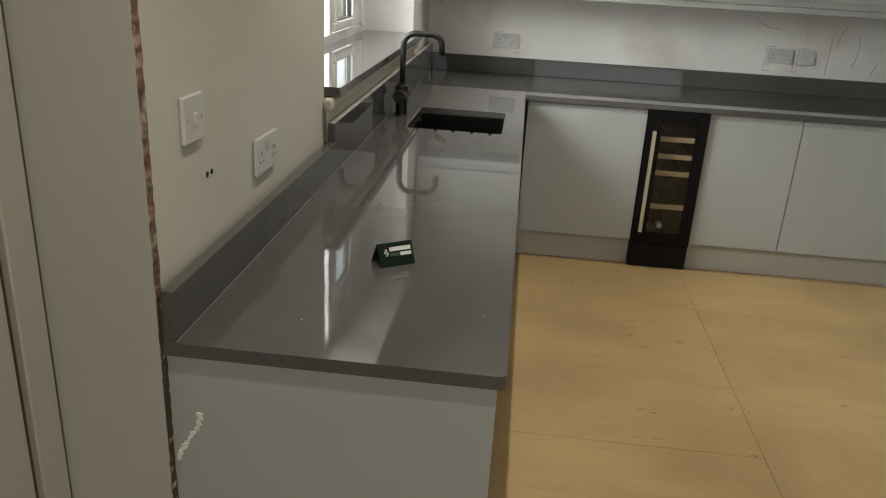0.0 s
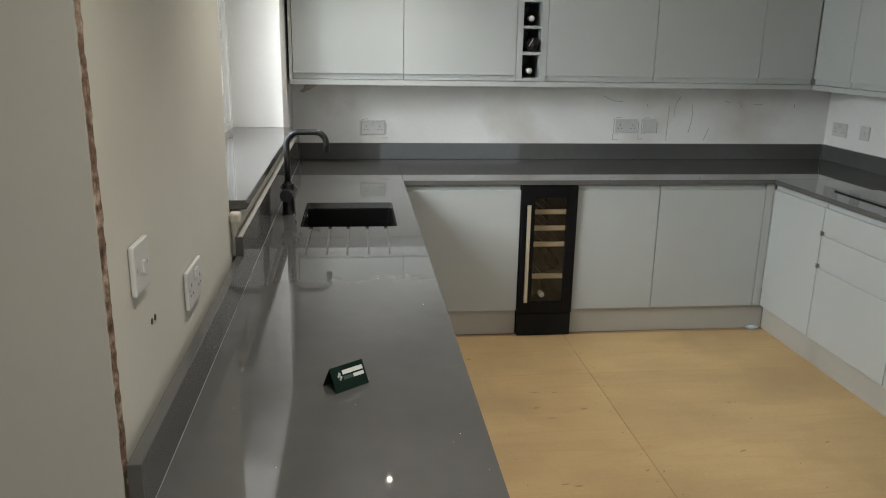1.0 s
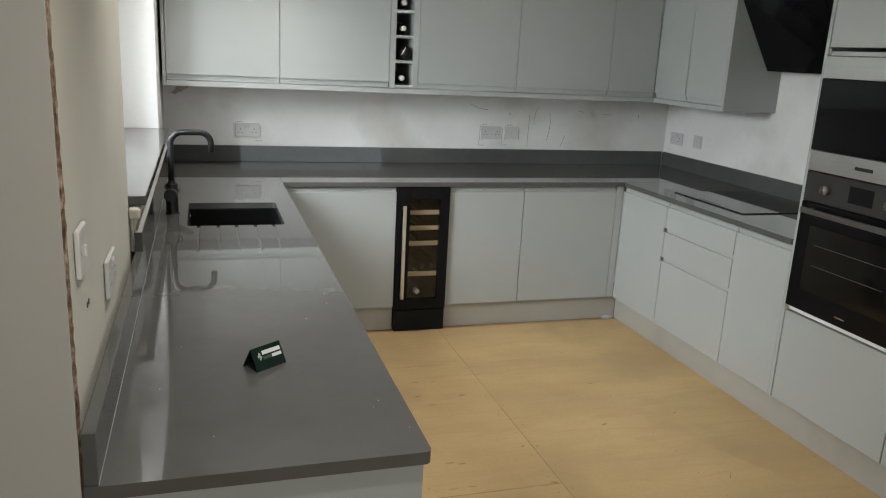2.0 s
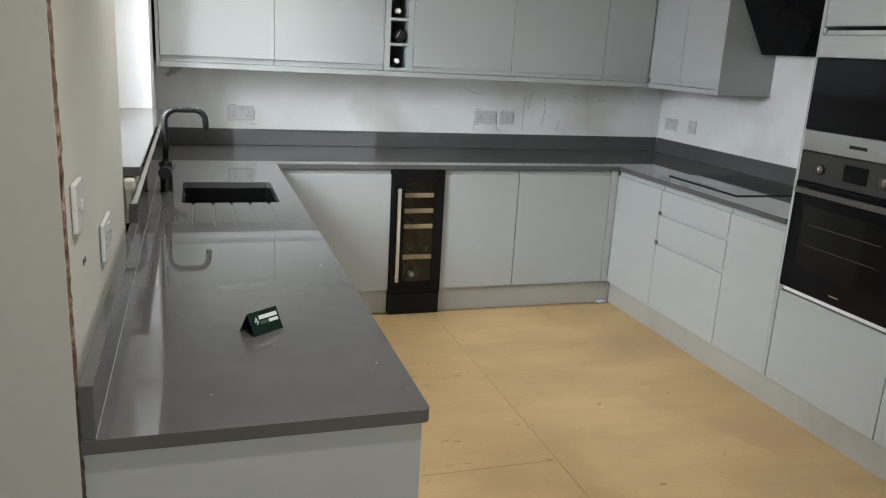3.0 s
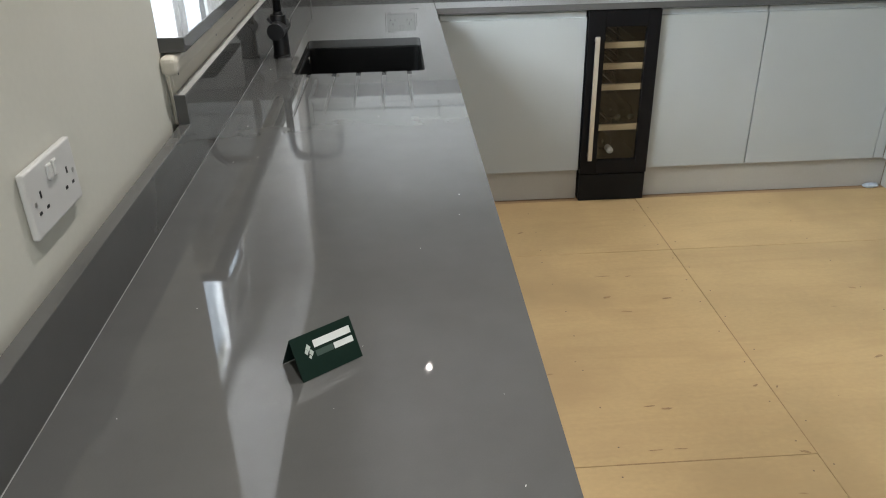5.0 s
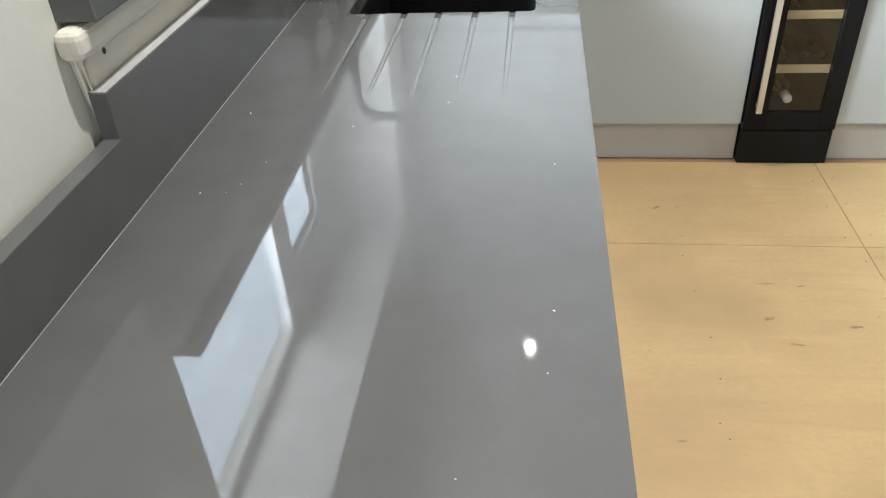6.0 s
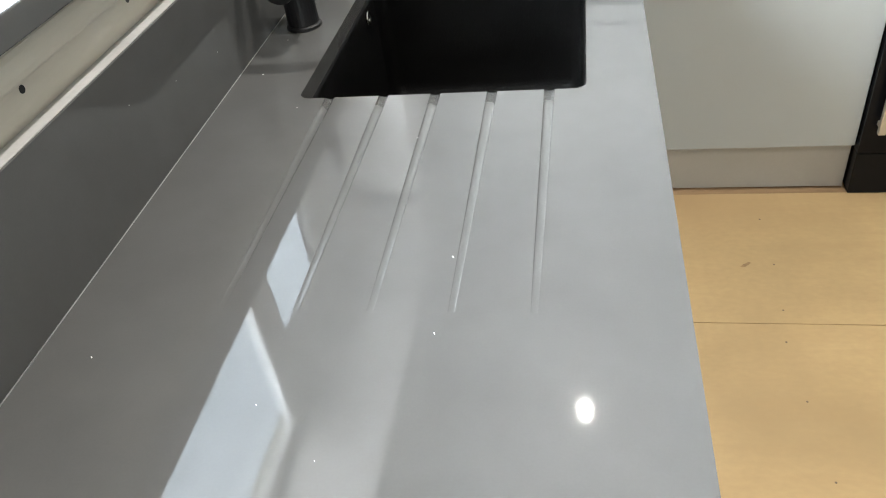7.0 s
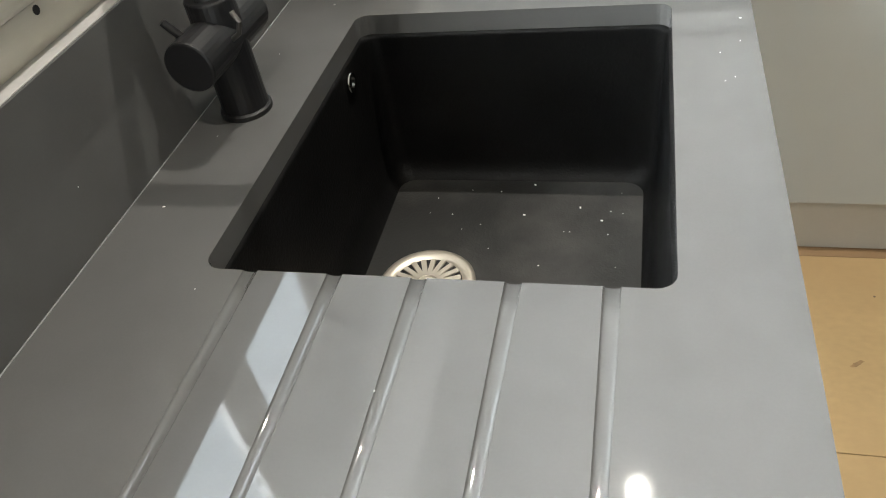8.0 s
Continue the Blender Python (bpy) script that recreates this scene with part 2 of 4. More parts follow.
def box(x0, x1, y0, y1, z0, z1, bevel=0.0015, seg=1, bm=None):
    b = bmesh.new()
    bmesh.ops.create_cube(b, size=1, matrix=Matrix.LocRotScale(((x0 + x1) / 2, (y0 + y1) / 2, (z0 + z1) / 2), None, (abs(x1 - x0), abs(y1 - y0), abs(z1 - z0))))
    if bevel:
        bmesh.ops.bevel(b, geom=b.edges[:], offset=bevel, segments=seg, affect='EDGES', profile=0.5)
    if bm is None:
        return b
    return merge(bm, b)


def merge(bm, b, m=None):
    if m is not None:
        b.transform(m)
    me = bpy.data.meshes.new("tmp")
    b.to_mesh(me)
    b.free()
    bm.from_mesh(me)
    bpy.data.meshes.remove(me)
    return bm


def cyl(p0, p1, r0, r1=None, seg=24, bevel=0.0, bm=None):
    """A round bar from p0 to p1."""
    p0, p1 = Vector(p0), Vector(p1)
    r1 = r0 if r1 is None else r1
    b = bmesh.new()
    d = p1 - p0
    m = Matrix.Translation((p0 + p1) / 2) @ d.to_track_quat('Z', 'Y').to_matrix().to_4x4()
    bmesh.ops.create_cone(b, cap_ends=True, segments=seg, radius1=r0, radius2=r1, depth=d.length, matrix=m)
    if bevel:
        rim = [e for e in b.edges if any(len(f.verts) > 4 for f in e.link_faces)]
        bmesh.ops.bevel(b, geom=rim, offset=bevel, segments=2, affect='EDGES', profile=0.5)
    return b if bm is None else merge(bm, b)


def tube(points, r, seg=14):
    """A bent pipe along points."""
    b = bmesh.new()
    pts = [Vector(p) for p in points]
    rings = []
    side = None
    for i, p in enumerate(pts):
        d = (pts[min(i + 1, len(pts) - 1)] - pts[max(i - 1, 0)]).normalized()
        if side is None:
            side = d.orthogonal().normalized()
        side = (side - d * side.dot(d)).normalized()
        up = d.cross(side)
        rings.append([b.verts.new(p + r * (math.cos(a) * side + math.sin(a) * up)) for a in [2 * math.pi * k / seg for k in range(seg)]])
    for a, c in zip(rings, rings[1:]):
        for k in range(seg):
            b.faces.new((a[k], a[(k + 1) % seg], c[(k + 1) % seg], c[k]))
    b.faces.new(rings[0][::-1])
    b.faces.new(rings[-1])
    return b


def lathe(profile, at, axis='Z', seg=32):
    """A turned shape: profile of (radius, height) about an axis."""
    b = bmesh.new()
    rings = []
    for r, h in profile:
        ring = []
        for k in range(seg):
            a = 2 * math.pi * k / seg
            u, v = r * math.cos(a), r * math.sin(a)
            co = {'Z': (u, v, h), 'Y': (u, h, v), 'X': (h, u, v)}[axis]
            ring.append(b.verts.new(Vector(co) + Vector(at)))
        rings.append(ring)
    for p, q in zip(rings, rings[1:]):
        for k in range(seg):
            b.faces.new((p[k], p[(k + 1) % seg], q[(k + 1) % seg], q[k]))
    b.faces.new(rings[0][::-1])
    b.faces.new(rings[-1])
    bmesh.ops.recalc_face_normals(b, faces=b.faces[:])
    return b


def front(a0, a1, z0, z1, plane, facing, thick=0.019, bevel=0.002):
    """A flat door or drawer front whose outer face lies in the plane."""
    if facing == '-y':
        return box(a0, a1, plane, plane + thick, z0, z1, bevel, 2)
    if facing == '-x':
        return box(plane, plane + thick, a0, a1, z0, z1, bevel, 2)
    return box(plane - thick, plane, a0, a1, z0, z1, bevel, 2)


def round_rect(x0, x1, y0, y1, r, n=6):
    """Corner points, counter-clockwise from the near left corner."""
    pts = []
    for cx, cy, a in ((x0 + r, y0 + r, 180), (x1 - r, y0 + r, 270), (x1 - r, y1 - r, 0), (x0 + r, y1 - r, 90)):
        for k in range(n + 1):
            t = radians(a + 90 * k / n)
            pts.append((cx + r * math.cos(t), cy + r * math.sin(t)))
    return pts


def patch(cx, cy, rx, ry, turn, seed, z=0.0):
    """A small irregular flat patch, like a knot or a plug in the veneer."""
    b = bmesh.new()
    r = random.Random(seed)
    ring = []
    for k in range(16):
        a = 2 * math.pi * k / 16
        j = r.uniform(0.65, 1.2)
        u, v = rx * j * math.cos(a), ry * j * math.sin(a)
        ring.append((cx + u * math.cos(turn) - v * math.sin(turn), cy + u * math.sin(turn) + v * math.cos(turn)))
    tops = [b.verts.new((x, y, z + 0.0004)) for x, y in ring]
    lows = [b.verts.new((x, y, z - 0.001)) for x, y in ring]
    b.faces.new(tops)
    for k in range(16):
        b.faces.new((lows[k], lows[(k + 1) % 16], tops[(k + 1) % 16], tops[k]))
    return b


# ---- plan ----
TOP, SLAB = 0.900, 0.026        # worktop height and thickness
EDGE_L, EDGE_B, EDGE_R = 0.614, 2.950, 2.705
WALL_B, WALL_R = 3.730, 3.462
FACE_B, FACE_R = 2.966, 2.716   # door faces
CEIL = 2.56
WIN0, WIN1, HEAD = 1.178, 3.075, 2.16
NEAR = -3.9

LEAN = 0.004  # the window wall runs slightly out of square


def lean(b):
    for v in b.verts:
        v.co.x -= LEAN * v.co.y
    return b


# ---- structure ----
tagged(new("ground", mesh_of("ground", box(-400, 400, -400, 400, -0.6, -0.25, 0))), "rough outdoor ground around the house", "ground", kind="structure").data.materials.append(GRASS)

wall = thing("wall_west", (0, 0, 0), "cream painted window wall with a broken plaster edge", "wall", kind="structure")
part("wall_pier", lean(box(-0.35, 0, 0.0, WIN0, 0, CEIL, 0.003)), CREAM, wall)
part("wall_under_window", lean(box(-0.35, 0.0, WIN0, WIN1, 0, 1.136, 0)), CREAM, wall)
part("wall_over_window", lean(box(-0.35, 0.0, WIN0, WIN1, HEAD, CEIL, 0)), CREAM, wall)
part("wall_corner", lean(box(-0.35, 0.0, WIN1, WALL_B + 0.2, 0, CEIL, 0.003)), PLASTER, wall)
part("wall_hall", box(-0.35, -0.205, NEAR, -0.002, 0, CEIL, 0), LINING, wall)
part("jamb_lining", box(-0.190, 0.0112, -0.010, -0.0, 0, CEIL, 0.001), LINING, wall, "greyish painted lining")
# ragged plaster where the lining meets the wall
b = bmesh.new()
rng = random.Random(4)
rows = []
for i in range(215):
    z = 0.0 + i * 0.0119
    w = 0.0012 + 0.0012 * noise.noise((0, 0, z * 9)) + rng.uniform(-0.001, 0.001)
    cols = []
    for k in range(6):
        u = k / 5
        x = 0.0110 + u * (0.0025 + w)
        y = -0.0105 + u * 0.011 + (rng.uniform(-0.002, 0.008) if 0 < k < 5 else 0)
        cols.append(b.verts.new((x, y + 0.001 + (0.006 if k == 5 else 0), z + rng.uniform(-0.003, 0.003))))
    rows.append(cols)
for p, q in zip(rows, rows[1:]):
    for k in range(5):
        b.faces.new((p[k], p[k + 1], q[k + 1], q[k]))
edge = part("broken_edge", b, RUBBLE, wall, "ragged brown broken plaster edge, gap shade painted in lower down")
edge.data.materials.append(SUBFLOOR_SHADE)
# lower faces darkened to stand in for the shaded gap by the worktop
for p in edge.data.polygons:
    if p.center.z < 0.99 and rng.random() < 0.85:
        p.material_index = 1

wall = thing("wall_north", (0, WALL_B, 0), "patchy white plastered wall with pencil marks", "wall", kind="structure")
part("wall_face", box(-0.35, WALL_R + 0.2, WALL_B, WALL_B + 0.2, 0, CEIL, 0), PLASTER, wall)
wall = thing("wall_east", (WALL_R, 0, 0), "patchy white plastered wall behind the hob", "wall", kind="structure")
part("wall_face", box(WALL_R, WALL_R + 0.2, NEAR, WALL_B, 0, CEIL, 0), PLASTER, wall)
# unseen wall, added to close the room round the rear fill opening
wall = thing("wall_south", (0, NEAR, 0), "unseen added wall with a wide opening for rear fill light", "wall", kind="structure")
part("wall_side", box(-0.35, 0.75, NEAR - 0.2, NEAR, 0, CEIL, 0), LINING, wall)
part("wall_side", box(3.05, WALL_R + 0.2, NEAR - 0.2, NEAR, 0, CEIL, 0), LINING, wall)
part("wall_over_opening", box(0.75, 3.05, NEAR - 0.2, NEAR, 2.15, CEIL, 0), LINING, wall)
tagged(new("ceiling", mesh_of("ceiling", box(-0.35, WALL_R + 0.2, NEAR - 0.2, WALL_B + 0.2, CEIL, CEIL + 0.15, 0))), "plain white painted ceiling", "ceiling", kind="structure").data.materials.append(CEILING)

# hall door beside the lining
door = thing("door_1", (-0.2, -0.5, 0), "closed white door with a flat painted casing", "door", kind="structure")
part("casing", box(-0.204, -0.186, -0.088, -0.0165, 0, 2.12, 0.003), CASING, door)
# dark strips stand in for the shade in the gaps beside the casing
part("gap_shade_strip", box(-0.2045, -0.200, -0.1035, -0.0885, 0, 2.04, 0), SUBFLOOR_SHADE, door)
part("gap_shade_strip", box(-0.2045, -0.196, -0.0162, -0.0103, 0, 2.12, 0), SUBFLOOR_SHADE, door)
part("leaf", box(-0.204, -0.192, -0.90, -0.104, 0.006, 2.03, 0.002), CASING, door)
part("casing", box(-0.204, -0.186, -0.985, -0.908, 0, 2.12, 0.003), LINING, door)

# window
win = thing("window_1", (-0.3, WIN0, 1.136), "white plastic casement window over a grey stone sill", "window", kind="structure")
FX0, FX1 = -0.303, -0.274
part("sill", lean(box(-0.275, 0.050, WIN0 - 0.006, WIN1 - 0.002, 1.138, 1.166, 0.002, 2)), QUARTZ, win, "polished dark grey quartz sill")
b = bmesh.new()
for args in ((WIN0, WIN1, 1.138, 1.205), (WIN0, WIN1, HEAD - 0.06, HEAD), (WIN0, WIN0 + 0.06, 1.205, HEAD - 0.06), (2.300, 2.360, 1.205, HEAD - 0.06), (2.765, 2.84, 1.205, HEAD - 0.06)):
    box(FX0, FX1, *args, 0.003, 1, b)
part("window_frame", b, UPVC, win)
part("pane", box(-0.301, -0.293, WIN0 + 0.05, 2.310, 1.195, HEAD - 0.05, 0), PANE, win).visible_shadow = False


def sash(y0, y1, z0, z1):
    b = bmesh.new()
    g = 0.042
    for args in ((y0, y1, z0, z0 + g), (y0, y1, z1 - g, z1), (y0, y0 + g, z0 + g, z1 - g), (y1 - g, y1, z0 + g, z1 - g)):
        box(-0.304, -0.262, *args, 0.009, 3, b)
    s = part("sash", b, UPVC, win)
    b = bmesh.new()
    for args in ((y0 + g, y1 - g, z0 + g, z0 + g + 0.006), (y0 + g, y1 - g, z1 - g - 0.006, z1 - g), (y0 + g, y0 + g + 0.006, z0 + g, z1 - g), (y1 - g - 0.006, y1 - g, z0 + g, z1 - g)):
        box(-0.292, -0.274, *args, 0, 1, b)
    part("gasket", b, BLACK, s)
    part("pane", box(-0.300, -0.292, y0 + 0.036, y1 - 0.036, z0 + 0.036, z1 - 0.036, 0), PANE, s).visible_shadow = False
    return s


sash(2.362, 2.763, 1.212, 1.930)
sash(2.362, 2.763, 1.944, HEAD - 0.063)
part("transom", box(FX0, FX1 - 0.004, 2.361, 2.764, 1.931, 1.943, 0.002), UPVC, win)
# stepped frame extension up to the reveal
part("jamb_board", box(FX0, -0.280, 2.8405, 2.925, 1.206, HEAD - 0.061, 0.004, 2), UPVC, win)
part("jamb_board", box(FX0, -0.262, 2.928, 2.985, 1.206, HEAD - 0.061, 0.006, 2), UPVC, win)
part("jamb_board", box(FX0, -0.284, 2.988, WIN1, 1.206, HEAD - 0.061, 0.003), UPVC, win)
# far reveal and head boards
part("reveal_board", lean(box(-0.275, -0.001, WIN1 - 0.010, WIN1 + 0.001, 1.166, HEAD, 0.001)), WHITE, win, "white painted reveal")
part("head_board", lean(box(-0.268, -0.001, WIN0 + 0.005, WIN1 - 0.011, HEAD - 0.010, HEAD - 0.001, 0.001)), WHITE, win, "white painted soffit")
part("reveal_board", lean(box(-0.275, -0.001, WIN0 - 0.001, WIN0 + 0.004, 1.166, HEAD, 0.001)), WHITE, win)

# hazy bright sky beyond the window
HAZE = glow("hazy_sky", (0.71, 0.86, 1.0), 3.7)
HAZE.cycles.emission_sampling = 'NONE'
solo("backdrop", box(-16.2, -16.0, -40, 70, -2, 48, 0), HAZE, "pale hazy blue sky far outside the window", "sky", kind="structure")

# old timber left under the sill
nose = tagged(new("timber_batten", mesh_of("timber_batten", lean(box(0.0005, 0.034, 1.150, 3.05, 1.0972, 1.134, 0.011, 3)))), "old cream painted timber batten under the sill", "batten", kind="structure")
nose.data.materials.append(TIMBER)
for dx, length, w in ((0.010, 0.085, 0.004), (0.016, 0.045, 0.003), (0.006, 0.060, 0.0025)):
    b = bmesh.new()
    merge(b, cyl((dx, 1.168, 1.098), (dx + 0.002, 1.171, 1.098 - length), w, 0.0006, 7))
    solo("paint_drip", lean(b), TIMBER, "brown flaking paint drip below the batten end", "paint drip", "structure")
b = box(0.0005, 0.013, 1.185, 3.05, 0.99, 1.094, 0.003)
low_board = solo("timber_board", lean(b), TIMBER, "flaking cream painted board with screw holes", "board", kind="structure")

for y in (1.228, 1.612, 1.832, 2.036, 2.55):
    part("screw_hole", lean(cyl((0.010, y, 1.085), (0.0134, y, 1.085), 0.0042, seg=14)), BLACK, low_board, "dark empty screw hole")

# floor: sheets of plywood on a dark base
fl = thing("floor", (0, 0, 0), "bare plywood sheet floor with open joints", "floor", kind="structure")
part("subfloor", box(-0.35, WALL_R + 0.2, NEAR - 0.2, WALL_B + 0.2, -0.2, -0.018, 0), SUBFLOOR_SHADE, fl)

# ---- worktop ----
worktop = thing("worktop", (0.3, 1.5, TOP), "polished dark grey quartz worktop with pale flecks", "worktop")
SX0, SX1, SY0, SY1 = 0.141, 0.528, 1.926, 2.396
GROOVES = (0.186, 0.261, 0.332, 0.407, 0.481)
G0, GW, GD = 1.512, 0.0068, 0.0021


def slab_left():
    b = bmesh.new()
    r = 0.014
    x0, x1, y1 = 0.005, EDGE_L, WALL_B - 0.004
    outer = [(x0, 0.0), (x1 - r, 0.0)] + [(x1 - r + r * math.sin(a), r - r * math.cos(a)) for a in [radians(15 * k) for k in range(1, 7)]]
    outer += [(x1, y1), (x0 - LEAN * y1, y1)]
    rr = round_rect(SX0, SX1, SY0, SY1, 0.016)
    n = 7
    # near side of the hole runs between its first and second corner: grooves open into it there
    rim = [(x, y, TOP, True) for x, y in rr[:n]]
    for g in GROOVES:
        for k in range(9):
            a = math.pi * k / 8
            rim.append((g - GW * math.cos(a), SY0, TOP - GD * math.sin(a), k in (0, 8)))
    rim += [(x, y, TOP, True) for x, y in rr[n:]]
    fill = bmesh.new()
    ov = [fill.verts.new((x, y, TOP)) for x, y in outer]
    hole = []
    for x, y in rr[:n]:
        hole.append((x, y))
    for g in GROOVES:
        hole += [(g - GW, SY0), (g - GW * 0.5, G0), (g + GW * 0.5, G0), (g + GW, SY0)]
    hole += rr[n:]
    hv = [fill.verts.new((x, y, TOP)) for x, y in hole]
    edges = [fill.edges.new((ov[i], ov[(i + 1) % len(ov)])) for i in range(len(ov))]
    edges += [fill.edges.new((hv[i], hv[(i + 1) % len(hv)])) for i in range(len(hv))]
    bmesh.ops.triangle_fill(fill, use_beauty=True, use_dissolve=False, edges=edges, normal=(0, 0, 1))
    merge(b, fill)
    low = bmesh.new()
    ov = [low.verts.new((x, y, TOP - SLAB)) for x, y in outer]
    hv = [low.verts.new((x, y, TOP - SLAB)) for x, y in rr]
    edges = [low.edges.new((ov[i], ov[(i + 1) % len(ov)])) for i in range(len(ov))]
    edges += [low.edges.new((hv[i], hv[(i + 1) % len(hv)])) for i in range(len(hv))]
    bmesh.ops.triangle_fill(low, use_beauty=True, use_dissolve=False, edges=edges, normal=(0, 0, -1))
    merge(b, low)
    tops = [b.verts.new((x, y, TOP)) for x, y in outer]
    lows = [b.verts.new((x, y, TOP - SLAB)) for x, y in outer]
    for i in range(len(outer)):
        j = (i + 1) % len(outer)
        b.faces.new((lows[i], lows[j], tops[j], tops[i]))
    tops = [b.verts.new((x, y, z)) for x, y, z, _ in rim]
    lows = [b.verts.new((x, y, TOP - SLAB)) for x, y, _, _ in rim]
    for i in range(len(rim)):
        j = (i + 1) % len(rim)
        b.faces.new((tops[i], tops[j], lows[j], lows[i]))
    for g in GROOVES:
        rows = []
        for i in range(13):
            u = i / 12
            y, w, d = G0 + (SY0 - G0) * u, GW * (0.5 + 0.5 * u), GD * min(1, 0.12 + u * 1.3) * (u > 0)
            rows.append([b.verts.new((g - w * math.cos(math.pi * k / 8), y, TOP - d * math.sin(math.pi * k / 8))) for k in range(9)])
        for p, q in zip(rows, rows[1:]):
            for k in range(8):
                f = b.faces.new((p[k], p[k + 1], q[k + 1], q[k]))
                f.smooth = True
    bmesh.ops.remove_doubles(b, verts=b.verts[:], dist=0.00002)
    bmesh.ops.recalc_face_normals(b, faces=b.faces[:])
    return b


left = part("slab", slab_left(), QUARTZ, worktop, "slab with a sink cut-out and drainer grooves")
part("slab", box(EDGE_L + 0.0008, WALL_R - 0.004, EDGE_B, WALL_B - 0.004, TOP - SLAB, TOP, 0.0012), QUARTZ, worktop)
part("slab", box(EDGE_R, WALL_R - 0.004, 1.480, EDGE_B - 0.0008, TOP - SLAB, TOP, 0.0012), QUARTZ, worktop)

ups = thing("upstand", (0.02, 1.0, TOP), "dark grey quartz upstand along the walls", "upstand")


def stepped(x0, x1, outline):
    """A board of stepped outline in the plane of the window wall."""
    b = bmesh.new()
    near, far = [[b.verts.new((x, y, z)) for y, z in outline] for x in (x0, x1)]
    b.faces.new(near)
    b.faces.new(far[::-1])
    for i in range(len(outline)):
        j = (i + 1) % len(outline)
        b.faces.new((near[j], near[i], far[i], far[j]))
    bmesh.ops.recalc_face_normals(b, faces=b.faces[:])
    bmesh.ops.bevel(b, geom=b.edges[:], offset=0.001, segments=1, affect='EDGES')
    return b


STEP = WIN0 - 0.0115
part("upstand_piece", lean(stepped(0.013, 0.036, [(0.003, TOP + 0.0005), (WALL_B - 0.024, TOP + 0.0005), (WALL_B - 0.024, 1.056), (STEP, 1.056), (STEP, 0.996), (0.003, 0.996)])), QUARTZ, ups, "stepped piece, taller under the window sill")
part("sawn_top", lean(box(0.0145, 0.0345, WIN0 - 0.010, WALL_B - 0.026, 1.0555, 1.0568, 0)), CUT, ups, "pale sawn top edge")
part("upstand_piece", box(0.0235, WALL_R - 0.024, WALL_B - 0.023, WALL_B - 0.002, TOP + 0.0005, 1.000, 0.0012), QUARTZ, ups)
part("upstand_piece", box(WALL_R - 0.023, WALL_R - 0.002, 1.482, WALL_B - 0.0235, TOP + 0.0005, 1.000, 0.0012), QUARTZ, ups)
b = box(0.0358, 0.0368, 0.004, WALL_B - 0.03, TOP + 0.0002, TOP + 0.0010, 0)
part("sealant_line", lean(b), SEAL, ups, "thin pale line of sealant")

# ---- sink and tap ----
sink = thing("sink", (0.33, 2.16, 0.65), "black composite undermount sink bowl, dusty inside", "sink")


def bowl():
    b = bmesh.new()
    steps = [(-0.022, 0.874, 0.02), (0.002, 0.8735, 0.02), (0.003, 0.868, 0.022), (0.006, 0.72, 0.026), (0.009, 0.684, 0.026), (0.012, 0.676, 0.026), (0.024, 0.653, 0.024)]
    rings = []
    for d, z, r in steps:
        rings.append([b.verts.new((x, y, z)) for x, y in round_rect(SX0 + d, SX1 - d, SY0 + d, SY1 - d, r, 5)])
    for p, q in zip(rings, rings[1:]):
        for k in range(len(p)):
            b.faces.new((p[k], p[(k + 1) % len(p)], q[(k + 1) % len(q)], q[k]))
    b.faces.new(rings[-1])
    bmesh.ops.recalc_face_normals(b, faces=b.faces[:])
    return b


ob = part("bowl", bowl(), COMPOSITE, sink, smooth=True)
sol = ob.modifiers.new("thickness", 'SOLIDIFY')
sol.thickness, sol.offset = 0.006, -1
fb = bmesh.new()
fb.faces.new([fb.verts.new((x, y, 0.6550)) for x, y in round_rect(SX0 + 0.0225, SX1 - 0.0225, SY0 + 0.0225, SY1 - 0.0225, 0.024, 5)])
ext = bmesh.ops.extrude_face_region(fb, geom=fb.faces[:])
bmesh.ops.translate(fb, verts=[v for v in ext["geom"] if isinstance(v, bmesh.types.BMVert)], vec=(0, 0, -0.002))
bmesh.ops.recalc_face_normals(fb, faces=fb.faces[:])
part("bowl_floor", fb, DUSTY, sink, "dusty bowl floor")
DX, DY = 0.248, 2.160
drain = part("drain", lathe([(0.060, 0.6550), (0.061, 0.6575), (0.056, 0.6595), (0.048, 0.6587), (0.045, 0.6570), (0.044, 0.6557)], (DX, DY, 0.0)), SATIN, sink, "satin steel strainer waste", True)
b = lathe([(0.012, 0.6555), (0.012, 0.6590), (0.009, 0.6605)], (DX, DY, 0), seg=20)
part("strainer_basket", b, SATIN, drain)
for k in range(20):
    b = bmesh.new()
    merge(b, box(0.013, 0.043, -0.0034, 0.0034, 0.6562, 0.6590, 0.0004), Matrix.Translation((DX, DY, 0)) @ Matrix.Rotation(2 * math.pi * k / 20, 4, 'Z'))
    part("spoke", b, SATIN, drain)
part("drain_hole", cyl((DX, DY, 0.6561), (DX, DY, 0.6545), 0.0445, seg=28), BLACK, drain)
part("overflow_ring", lathe([(0.011, 0.0), (0.013, 0.002), (0.012, 0.004), (0.008, 0.004), (0.007, 0.001)], (SX0 + 0.004, 2.312, 0.852), 'X', 20), CHROME, sink, "chrome overflow ring", True)

